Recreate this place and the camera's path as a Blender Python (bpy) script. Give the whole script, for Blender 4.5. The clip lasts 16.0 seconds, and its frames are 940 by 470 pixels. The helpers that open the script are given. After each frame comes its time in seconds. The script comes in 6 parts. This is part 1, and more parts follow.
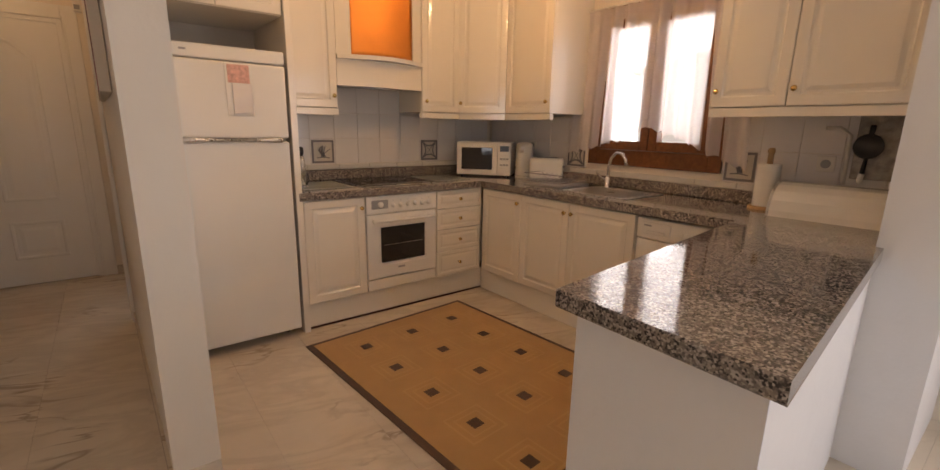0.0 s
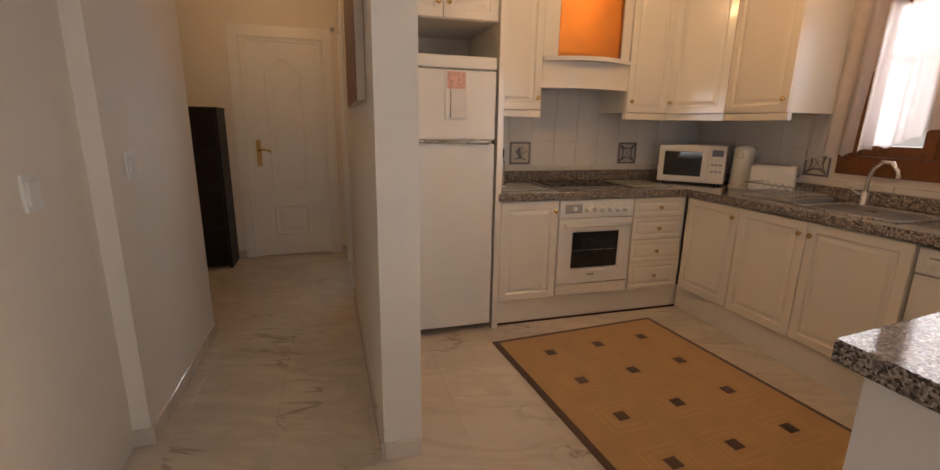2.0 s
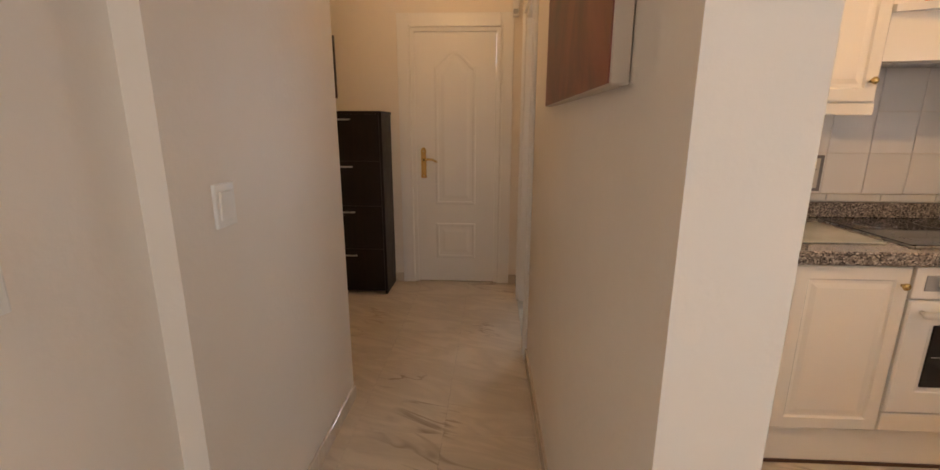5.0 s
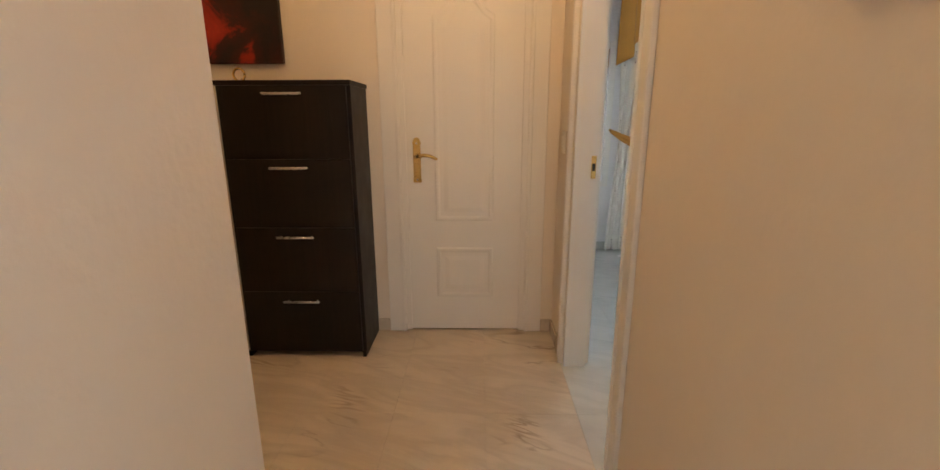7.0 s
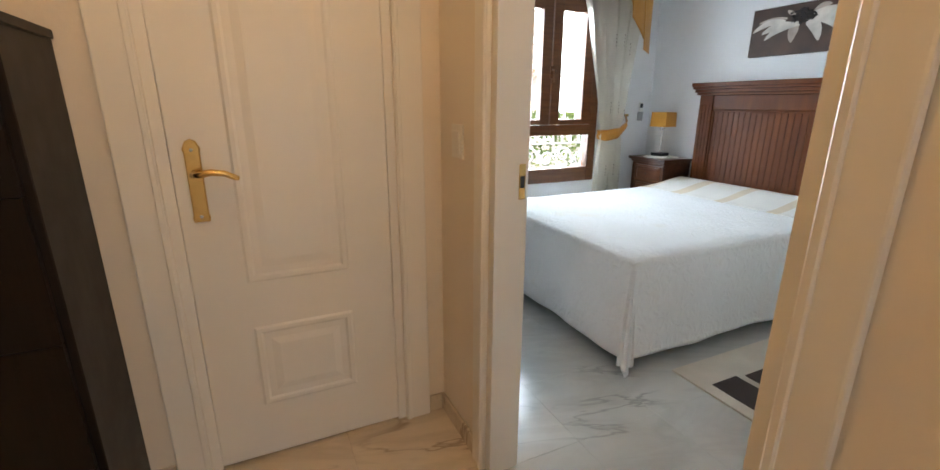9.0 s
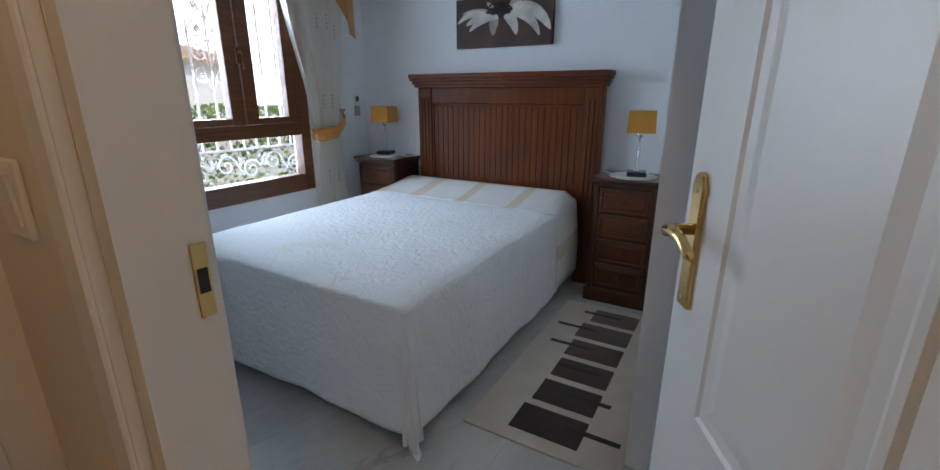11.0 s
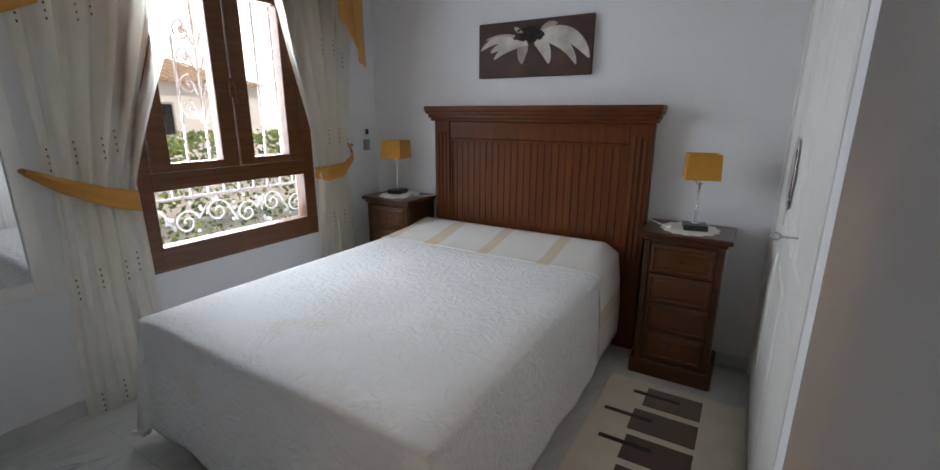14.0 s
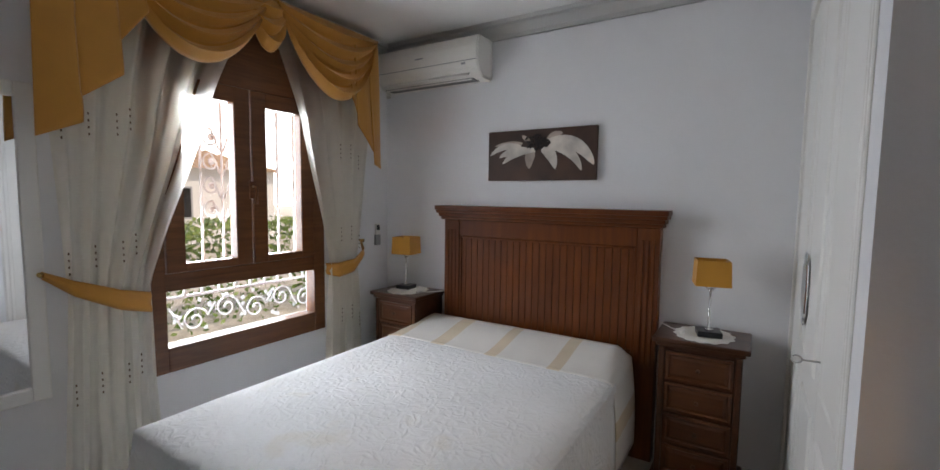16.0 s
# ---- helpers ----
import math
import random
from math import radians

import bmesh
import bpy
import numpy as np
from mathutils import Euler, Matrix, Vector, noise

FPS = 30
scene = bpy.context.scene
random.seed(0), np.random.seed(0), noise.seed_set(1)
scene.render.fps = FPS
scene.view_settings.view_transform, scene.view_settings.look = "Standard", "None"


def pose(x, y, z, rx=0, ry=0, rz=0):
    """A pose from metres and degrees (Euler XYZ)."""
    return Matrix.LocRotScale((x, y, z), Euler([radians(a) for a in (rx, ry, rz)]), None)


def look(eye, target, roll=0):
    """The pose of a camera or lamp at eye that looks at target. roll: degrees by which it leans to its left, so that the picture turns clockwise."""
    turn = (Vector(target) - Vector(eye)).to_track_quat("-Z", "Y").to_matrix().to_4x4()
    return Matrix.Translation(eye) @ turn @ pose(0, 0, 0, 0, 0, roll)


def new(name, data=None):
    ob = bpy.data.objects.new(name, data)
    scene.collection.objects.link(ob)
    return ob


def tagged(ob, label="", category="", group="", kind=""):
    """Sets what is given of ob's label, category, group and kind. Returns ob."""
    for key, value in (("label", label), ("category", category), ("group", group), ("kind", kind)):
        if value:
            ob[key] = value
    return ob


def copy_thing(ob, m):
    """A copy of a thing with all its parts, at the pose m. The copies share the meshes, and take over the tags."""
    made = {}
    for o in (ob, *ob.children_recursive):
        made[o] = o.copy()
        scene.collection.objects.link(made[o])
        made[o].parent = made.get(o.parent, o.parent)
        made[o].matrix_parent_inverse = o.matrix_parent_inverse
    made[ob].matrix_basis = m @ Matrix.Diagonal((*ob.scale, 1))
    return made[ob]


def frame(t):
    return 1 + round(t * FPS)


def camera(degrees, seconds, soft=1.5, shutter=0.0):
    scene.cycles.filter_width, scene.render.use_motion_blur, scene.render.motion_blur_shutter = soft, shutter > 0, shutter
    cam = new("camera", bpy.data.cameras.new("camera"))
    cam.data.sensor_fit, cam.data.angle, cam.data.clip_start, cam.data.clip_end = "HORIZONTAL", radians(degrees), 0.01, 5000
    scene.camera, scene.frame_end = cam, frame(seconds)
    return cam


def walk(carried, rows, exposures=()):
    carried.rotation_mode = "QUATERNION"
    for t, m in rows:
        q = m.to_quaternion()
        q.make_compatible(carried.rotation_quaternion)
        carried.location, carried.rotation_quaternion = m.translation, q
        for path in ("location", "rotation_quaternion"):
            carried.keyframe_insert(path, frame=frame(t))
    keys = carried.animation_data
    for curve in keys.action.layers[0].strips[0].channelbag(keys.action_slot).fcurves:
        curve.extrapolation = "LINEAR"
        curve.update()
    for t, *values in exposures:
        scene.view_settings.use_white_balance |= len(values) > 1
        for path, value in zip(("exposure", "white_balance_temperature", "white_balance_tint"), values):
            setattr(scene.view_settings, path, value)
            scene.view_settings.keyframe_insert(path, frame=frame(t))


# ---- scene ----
cam = camera(91.6, 16.0, soft=1.5)
PATH = [
    (0, (-0.005, -5.007, 1.298), (1.201, -3.477, 0.845), 1.1),
    (0.5, (-0.027, -4.983, 1.297), (1.08, -3.38, 0.844), 1.1),
    (1, (-0.056, -4.956, 1.305), (0.89, -3.255, 0.846), 0.8),
    (1.5, (-0.081, -4.918, 1.311), (0.682, -3.129, 0.846), 0.9),
    (2, (-0.097, -4.877, 1.309), (0.459, -3.013, 0.843), 1.0),
    (2.5, (-0.089, -4.818, 1.31), (0.238, -2.902, 0.84), 0.9),
    (3, (-0.069, -4.725, 1.313), (0.037, -2.784, 0.843), 0.6),
    (3.5, (-0.068, -4.61, 1.324), (-0.133, -2.667, 0.854), 0.0),
    (4, (-0.11, -4.415, 1.325), (-0.197, -2.474, 0.853), 0.1),
    (4.5, (-0.164, -4.127, 1.33), (-0.261, -2.186, 0.86), 0.2),
    (5, (-0.193, -3.847, 1.328), (-0.295, -1.905, 0.859), 0.2),
    (5.2, (-0.202, -3.711, 1.332), (-0.305, -1.77, 0.859), 0.1),
    (7.5, (-0.513, -2.367, 1.237), (-0.483, -0.43, 0.738), -0.4),
    (8, (-0.596, -2.096, 1.237), (-0.347, -0.178, 0.727), -0.6),
    (8.5, (-0.656, -1.863, 1.245), (-0.102, -0.015, 0.717), -0.3),
    (9, (-0.608, -1.655, 1.25), (0.208, 0.085, 0.697), 0.2),
    (9.5, (-0.522, -1.468, 1.256), (0.581, 0.104, 0.694), -1.1),
    (10, (-0.439, -1.354, 1.256), (0.909, 0.005, 0.676), -0.1),
    (10.2, (-0.399, -1.29, 1.258), (1.044, -0.033, 0.676), 0.0),
    (12.3, (0.029, -0.891, 1.275), (1.742, -0.043, 0.688), 0.3),
    (12.5, (0.045, -0.85, 1.277), (1.751, 0.013, 0.691), 0.3),
    (13, (0.101, -0.815, 1.292), (1.775, 0.116, 0.717), 0.8),
    (13.5, (0.134, -0.794, 1.319), (1.788, 0.178, 0.756), 0.6),
    (14, (0.139, -0.784, 1.364), (1.793, 0.218, 0.853), 0.2),
    (14.5, (0.122, -0.763, 1.408), (1.795, 0.251, 0.987), 0.5),
    (15, (0.124, -0.757, 1.443), (1.806, 0.271, 1.107), 0.6),
    (15.5, (0.141, -0.765, 1.465), (1.823, 0.286, 1.216), 0.6),
    (16, (0.137, -0.758, 1.473), (1.828, 0.297, 1.309), 0.7),
]
walk(cam, [(t, look(eye, target, roll)) for t, eye, target, roll in PATH],
     exposures=[(0, -0.78, 7600, 21), (1.5, -0.8, 7100, 19), (2.0, -0.95, 7200, 19), (2.6, -0.62, 7250, 19), (3.5, -0.4, 7300, 19), (5.2, -0.2, 7200, 17), (7.5, 0.42, 7500, 14), (8.8, 0.42, 7150, 11), (9.5, 0.0, 6550, 11), (10.2, -0.42, 5950, 11), (12.3, -0.55, 6750, 14), (16, -0.58, 7600, 20)])

# ---------------------------------------------------------------- light
SUN_AZ, SUN_EL = 212.0, 50.0
world = bpy.data.worlds.new("sky")
scene.world = world
world.use_nodes = True
wn, wl = world.node_tree.nodes, world.node_tree.links
sky = wn.new("ShaderNodeTexSky")
sky.sky_type = "NISHITA"
sky.sun_disc = False
sky.sun_elevation = radians(SUN_EL)
sky.sun_rotation = radians(SUN_AZ)
wl.new(sky.outputs["Color"], wn["Background"].inputs["Color"])
wn["Background"].inputs["Strength"].default_value = 0.15


def lamp(name, kind, m, energy, color, **more):
    data = bpy.data.lights.new(name, kind)
    data.energy, data.color = energy, color
    if "size" in more and kind == "AREA":
        data.shape, data.size, data.size_y = "RECTANGLE", *more["size"]
    if "radius" in more:
        data.shadow_soft_size = more["radius"]
    if "angle" in more:
        data.angle = more["angle"]
    if "spot" in more:
        data.spot_size, data.spot_blend = more["spot"], 0.6
    ob = new(name, data)
    ob.matrix_world = m
    return ob


az, el = radians(SUN_AZ), radians(SUN_EL)
sun_way = Vector((math.sin(az) * math.cos(el), math.cos(az) * math.cos(el), math.sin(el)))
lamp("sun", "SUN", look(sun_way * 30, (0, 0, 0)), 4.5, (1.0, 0.95, 0.86), angle=radians(0.5))
# daylight standing in the openings
lamp("sky_bedroom_window", "AREA", look((1.685, 1.95, 1.48), (1.685, 0.0, 1.1)), 120, (0.66, 0.83, 1.0), size=(0.95, 1.6))
lamp("sky_kitchen_window", "AREA", look((3.08, -3.27, 1.75), (0.0, -3.27, 1.2)), 22, (0.90, 0.95, 1.0), size=(0.85, 1.0))
lamp("sky_patio_door", "AREA", look((0.6, -8.75, 1.15), (0.3, 0.0, 1.1)), 26, (0.78, 0.87, 1.0), size=(2.2, 2.0))
lamp("sky_living_window", "AREA", look((2.86, -6.75, 1.35), (-1.0, -4.2, 1.1)), 46, (0.86, 0.92, 1.0), size=(1.5, 1.5))
# warm ceiling spots of the kitchen
for lx, ly in ((1.15, -3.05), (2.05, -3.05)):
    lamp("kitchen_bulb", "POINT", pose(lx, ly, 2.40), 19, (1.0, 0.62, 0.28), radius=0.05)
# added warm fill for the hall, with no fitting of its own
lamp("hall_fill", "POINT", pose(-0.58, -1.20, 2.42), 15, (1.0, 0.62, 0.28), radius=0.06)

# ---------------------------------------------------------------- materials


class Shade:
    """A node material: base colour with variation at two scales, gloss and fine relief."""

    def __init__(self, name, rough=0.5, metal=0.0):
        self.m = bpy.data.materials.new(name)
        self.m.use_nodes = True
        self.n, self.l = self.m.node_tree.nodes, self.m.node_tree.links
        self.b = self.n["Principled BSDF"]
        self.b.inputs["Roughness"].default_value = rough
        self.b.inputs["Metallic"].default_value = metal
        self.co = self.n.new("ShaderNodeTexCoord").outputs["Object"]

    def add(self, kind, **inputs):
        node = self.n.new(kind)
        for key, value in inputs.items():
            socket = node.inputs[key.replace("_", " ")]
            if isinstance(value, bpy.types.NodeSocket):
                self.l.new(value, socket)
            else:
                socket.default_value = value
        return node

    def moved(self, scale=(1, 1, 1), rot=(0, 0, 0)):
        return self.add("ShaderNodeMapping", Vector=self.co, Scale=scale, Rotation=rot).outputs["Vector"]

    def noise(self, scale, detail=4.0, vector=None, distort=0.0, rough=0.5):
        return self.add("ShaderNodeTexNoise", Vector=vector or self.co, Scale=scale, Detail=detail, Distortion=distort, Roughness=rough).outputs["Fac"]

    def ramp(self, fac, stops):
        node = self.add("ShaderNodeValToRGB", Fac=fac)
        e = node.color_ramp.elements
        while len(e) < len(stops):
            e.new(0.5)
        for k, (p, c) in enumerate(stops):
            e[k].position, e[k].color = p, (*c, 1) if len(c) == 3 else c
        return node.outputs["Color"]

    def mix(self, fac, a, b):
        node = self.n.new("ShaderNodeMix")
        node.data_type = "RGBA"
        for socket, value in ((node.inputs[0], fac), (node.inputs[6], a), (node.inputs[7], b)):
            if isinstance(value, bpy.types.NodeSocket):
                self.l.new(value, socket)
            elif isinstance(value, (int, float)):
                socket.default_value = value
            else:
                socket.default_value = (*value, 1)
        return node.outputs[2]

    def color(self, c):
        if isinstance(c, bpy.types.NodeSocket):
            self.l.new(c, self.b.inputs["Base Color"])
        else:
            self.b.inputs["Base Color"].default_value = (*c, 1)
        return self

    def gloss(self, low, high, scale):
        r = self.add("ShaderNodeMapRange", Value=self.noise(scale, 3.0))
        r.inputs["To Min"].default_value, r.inputs["To Max"].default_value = low, high
        self.l.new(r.outputs[0], self.b.inputs["Roughness"])
        return self

    def bump(self, height, strength=0.2, distance=0.002):
        node = self.add("ShaderNodeBump", Height=height, Strength=strength, Distance=distance)
        self.l.new(node.outputs["Normal"], self.b.inputs["Normal"])
        return self

    def set(self, **inputs):
        for key, value in inputs.items():
            self.b.inputs[key.replace("_", " ")].default_value = value
        return self


def plain(name, c, rough=0.5, metal=0.0, vary=0.08, scale=6.0, bump=0.08, bscale=180.0, dist=0.0006, **more):
    s = Shade(name, rough, metal)
    dark = tuple(v * (1 - vary) for v in c)
    light = tuple(min(1.0, v * (1 + vary * 0.6)) for v in c)
    s.color(s.ramp(s.noise(scale, 5.0), [(0.3, dark), (0.7, light)]))
    s.gloss(max(0.02, rough * 0.85), min(1.0, rough * 1.15), scale * 3)
    if bump:
        s.bump(s.noise(bscale, 3.0), bump, dist)
    s.set(**more)
    return s.m


def plaster(name, c):
    s = Shade(name, 0.62)
    tone = s.ramp(s.noise(1.3, 4.0), [(0.3, tuple(v * 0.955 for v in c)), (0.7, c)])
    s.color(s.mix(s.ramp(s.noise(9.0, 6.0, rough=0.65), [(0.48, (0, 0, 0)), (0.72, (0.35, 0.35, 0.35))]), tone, tuple(v * 0.93 for v in c)))
    s.gloss(0.45, 0.7, 5.0)
    h = s.add("ShaderNodeMath", **{"Value": s.noise(55.0, 4.0)})
    h.operation = "MULTIPLY"
    s.l.new(s.noise(14.0, 3.0), h.inputs[1])
    return s.bump(h.outputs[0], 0.28, 0.006).m


def wood(name, dark, light, rough=0.35, grain=(2.2, 40.0, 40.0), coat=0.2, spec=0.3):
    s = Shade(name, rough)
    v = s.moved(grain)
    g = s.noise(1.0, 6.0, v, 0.6, 0.6)
    tone = s.ramp(g, [(0.28, dark), (0.72, light)])
    s.color(s.mix(s.ramp(s.noise(3.0, 3.0), [(0.4, (0, 0, 0)), (0.75, (0.5, 0.5, 0.5))]), tone, tuple(x * 0.7 for x in dark)))
    s.gloss(rough * 0.8, rough * 1.2, 12.0).bump(g, 0.12, 0.001)
    return s.set(Coat_Weight=coat, Coat_Roughness=0.2, Specular_IOR_Level=spec).m


def marble(name, c, vein, per_object=True, rough=0.09):
    s = Shade(name, rough)
    where = s.add("ShaderNodeNewGeometry").outputs["Position"]
    vector = s.add("ShaderNodeMapping", Vector=where, Rotation=(0, 0, 0.35)).outputs["Vector"]
    if per_object:
        info = s.n.new("ShaderNodeObjectInfo")
        shift = s.add("ShaderNodeVectorMath")
        shift.operation = "MULTIPLY_ADD"
        comb = s.add("ShaderNodeCombineXYZ", X=info.outputs["Random"], Y=info.outputs["Random"])
        s.l.new(comb.outputs[0], shift.inputs[0])
        shift.inputs[1].default_value = (0.03, 0.04, 0.0)
        s.l.new(vector, shift.inputs[2])
        vector = shift.outputs[0]
    stretch = s.add("ShaderNodeMapping", Vector=vector, Scale=(1.3, 4.6, 1.0)).outputs["Vector"]
    cloud = s.ramp(s.noise(1.6, 5.0, vector, 0.6, 0.55), [(0.3, tuple(v * 0.84 for v in c)), (0.65, c)])
    sparse = s.ramp(s.noise(1.9, 2.0, vector), [(0.50, (0, 0, 0)), (0.62, (1, 1, 1))])
    veins = s.ramp(s.noise(0.9, 4.0, stretch, 0.7, 0.5), [(0.475, (0, 0, 0)), (0.497, (0.8, 0.8, 0.8)), (0.512, (0, 0, 0))])
    soft = s.ramp(s.noise(1.1, 4.0, stretch, 0.9, 0.55), [(0.40, (0, 0, 0)), (0.50, (0.22, 0.22, 0.22)), (0.60, (0, 0, 0))])
    tone = s.mix(soft, cloud, vein)
    s.color(s.mix(s.mix(sparse, (0.0, 0.0, 0.0), veins), tone, vein))
    s.gloss(rough * 0.7, rough * 1.6, 4.0)
    return s.bump(s.noise(30.0, 2.0), 0.02, 0.001).m


def granite(name):
    s = Shade(name, 0.08)
    cells = s.add("ShaderNodeTexVoronoi", Vector=s.co, Scale=190.0, Randomness=1.0).outputs["Color"]
    value = s.add("ShaderNodeSeparateColor", Color=cells).outputs[0]
    grains = s.ramp(value, [(0.0, (0.03, 0.027, 0.026)), (0.22, (0.05, 0.044, 0.04)), (0.28, (0.15, 0.13, 0.115)), (0.64, (0.24, 0.205, 0.18)), (0.70, (0.34, 0.30, 0.27)), (1.0, (0.46, 0.42, 0.38))])
    clump = s.ramp(s.noise(45.0, 4.0), [(0.52, (0, 0, 0)), (0.64, (0.6, 0.6, 0.6))])
    s.color(s.mix(clump, grains, (0.07, 0.06, 0.055)))
    s.gloss(0.05, 0.12, 12.0)
    return s.bump(value, 0.03, 0.0004).set(Coat_Weight=0.4, Coat_Roughness=0.05).m


def cloth(name, c, vary=0.12, weave=900.0, relief=0.3, thin=0.0, rough=0.85, through_light=0.5):
    s = Shade(name, rough)
    tone = s.ramp(s.noise(7.0, 5.0), [(0.3, tuple(v * (1 - vary) for v in c)), (0.7, c)])
    s.color(tone)
    a = s.add("ShaderNodeTexWave", Vector=s.co, Scale=weave / 8, Distortion=0.6).outputs["Fac"]
    s.bump(s.mix(0.5, a, s.noise(weave / 3, 2.0)), relief, 0.0012)
    s.set(Sheen_Weight=0.25)
    if thin:
        out = s.n["Material Output"]
        trans = s.add("ShaderNodeBsdfTranslucent", Color=(*c, 1))
        clear = s.add("ShaderNodeBsdfTransparent", Color=(1, 1, 1, 1))
        a1 = s.n.new("ShaderNodeMixShader")
        a1.inputs[0].default_value = through_light
        s.l.new(s.b.outputs[0], a1.inputs[1])
        s.l.new(trans.outputs[0], a1.inputs[2])
        a2 = s.n.new("ShaderNodeMixShader")
        s.l.new(s.ramp(s.noise(25.0, 3.0), [(0.3, (thin - 0.015,) * 3), (0.7, (thin + 0.015,) * 3)]), a2.inputs[0])
        s.l.new(a1.outputs[0], a2.inputs[1])
        s.l.new(clear.outputs[0], a2.inputs[2])
        s.l.new(a2.outputs[0], out.inputs["Surface"])
    return s.m


def glass(name, tint=(1, 1, 1)):
    s = Shade(name, 0.02)
    out = s.n["Material Output"]
    clear = s.add("ShaderNodeBsdfTransparent", Color=(*tint, 1))
    shine = s.add("ShaderNodeBsdfGlossy", Roughness=0.02)
    fres = s.add("ShaderNodeFresnel", IOR=1.35)
    mixer = s.n.new("ShaderNodeMixShader")
    s.l.new(fres.outputs[0], mixer.inputs[0])
    s.l.new(clear.outputs[0], mixer.inputs[1])
    s.l.new(shine.outputs[0], mixer.inputs[2])
    s.l.new(mixer.outputs[0], out.inputs["Surface"])
    return s.m


WALL = plaster("wall_paint_cream", (0.80, 0.73, 0.64))
WALL_BED = plaster("wall_paint_white", (0.80, 0.80, 0.81))
CEIL = plaster("ceiling_paint", (0.85, 0.84, 0.82))
GLOSSY_WHITE = plain("white_lacquer", (0.82, 0.80, 0.75), 0.16, vary=0.03, scale=2.0, bump=0.03, bscale=40, Coat_Weight=0.3, Coat_Roughness=0.08)
DOOR_WHITE = plain("white_door_paint", (0.80, 0.78, 0.74), 0.34, vary=0.03, scale=2.5, bump=0.05, bscale=60)
CREAM_FOIL = plain("cream_cabinet_foil", (0.82, 0.77, 0.68), 0.22, vary=0.035, scale=2.0, bump=0.03, bscale=50, Coat_Weight=0.45, Coat_Roughness=0.05)
ENAMEL = plain("white_enamel", (0.80, 0.78, 0.73), 0.22, vary=0.025, scale=3.0, bump=0.05, bscale=120)
PLASTIC_WHITE = plain("white_plastic", (0.78, 0.76, 0.71), 0.35, vary=0.03)
PLASTIC_GREY = plain("grey_plastic", (0.33, 0.33, 0.33), 0.4)
PLASTIC_BLACK = plain("black_plastic", (0.018, 0.018, 0.02), 0.3)
BLACK_GLASS = plain("black_glass", (0.01, 0.01, 0.012), 0.05, vary=0.02, bump=0.0)
CHROME = plain("chrome", (0.75, 0.75, 0.76), 0.12, 1.0, vary=0.03, bump=0.02)
STEEL = plain("brushed_steel", (0.58, 0.57, 0.55), 0.28, 1.0, vary=0.08, scale=20)
BRASS = plain("brass", (0.72, 0.50, 0.20), 0.2, 1.0, vary=0.1, scale=25)
COPPER = plain("copper_sheet", (0.72, 0.28, 0.075), 0.45, 1.0, vary=0.10, scale=3.0, bump=0.05, bscale=30, dist=0.001)
IRON = plain("painted_iron", (0.55, 0.55, 0.54), 0.5, vary=0.1)
GRANITE = granite("speckled_granite")
MARBLE = marble("polished_marble", (0.72, 0.63, 0.52), (0.30, 0.24, 0.18))
MARBLE_COOL = marble("polished_marble_grey", (0.64, 0.65, 0.62), (0.34, 0.35, 0.34), rough=0.15)
GROUT = plain("grout", (0.64, 0.58, 0.50), 0.5)
WENGE = wood("wenge_laminate", (0.007, 0.004, 0.003), (0.015, 0.009, 0.006), 0.46, (60.0, 60.0, 2.5), 0.0)
CHERRY = wood("cherry_stained_wood", (0.088, 0.019, 0.002), (0.185, 0.045, 0.005), 0.36, (30.0, 30.0, 2.0), 0.10)
WALNUT = wood("dark_walnut_stain", (0.050, 0.016, 0.007), (0.105, 0.036, 0.015), 0.32, (2.5, 30.0, 30.0), 0.35)
WINDOW_WOOD = wood("varnished_window_wood", (0.105, 0.034, 0.010), (0.22, 0.082, 0.028), 0.36, (3.0, 35.0, 35.0), 0.25)
PALE_WOOD = wood("pale_beech", (0.42, 0.26, 0.13), (0.58, 0.38, 0.2), 0.5, (30.0, 30.0, 3.0), 0.0)
SHEER = cloth("sheer_cream_curtain", (0.97, 0.94, 0.86), 0.03, 900.0, 0.1, thin=0.24, through_light=0.80)
LACE = cloth("white_lace_curtain", (0.92, 0.87, 0.87), 0.06, thin=0.25, through_light=0.5)
GOLD_CLOTH = cloth("ochre_satin", (0.60, 0.265, 0.035), 0.12, rough=0.55)
DOILY = cloth("crocheted_white_cotton", (0.80, 0.77, 0.70), 0.1, 300.0, 0.6)
GLASS = glass("window_glass")
MIRROR = plain("mirror_silver", (0.90, 0.91, 0.92), 0.02, 1.0, vary=0.01, bump=0.0)

# ---------------------------------------------------------------- building tools


def thing(name, label, category, group="", m=None):
    ob = new(name)
    if m is not None:
        ob.matrix_world = m
    return tagged(ob, label, category, group)


def mesh_of(bm, name, smooth=False):
    bmesh.ops.recalc_face_normals(bm, faces=bm.faces)
    me = bpy.data.meshes.new(name)
    bm.to_mesh(me)
    bm.free()
    if smooth:
        for p in me.polygons:
            p.use_smooth = True
    return me


def part(name, bm, material, parent=None, label="", smooth=False):
    me = mesh_of(bm, name, smooth)
    me.materials.append(material)
    ob = new(name, me)
    ob.parent = parent
    return tagged(ob, label)


def whole(name, bm, material, label, category, group="", kind="", smooth=False):
    return tagged(part(name, bm, material, None, label, smooth), "", category, group, kind)


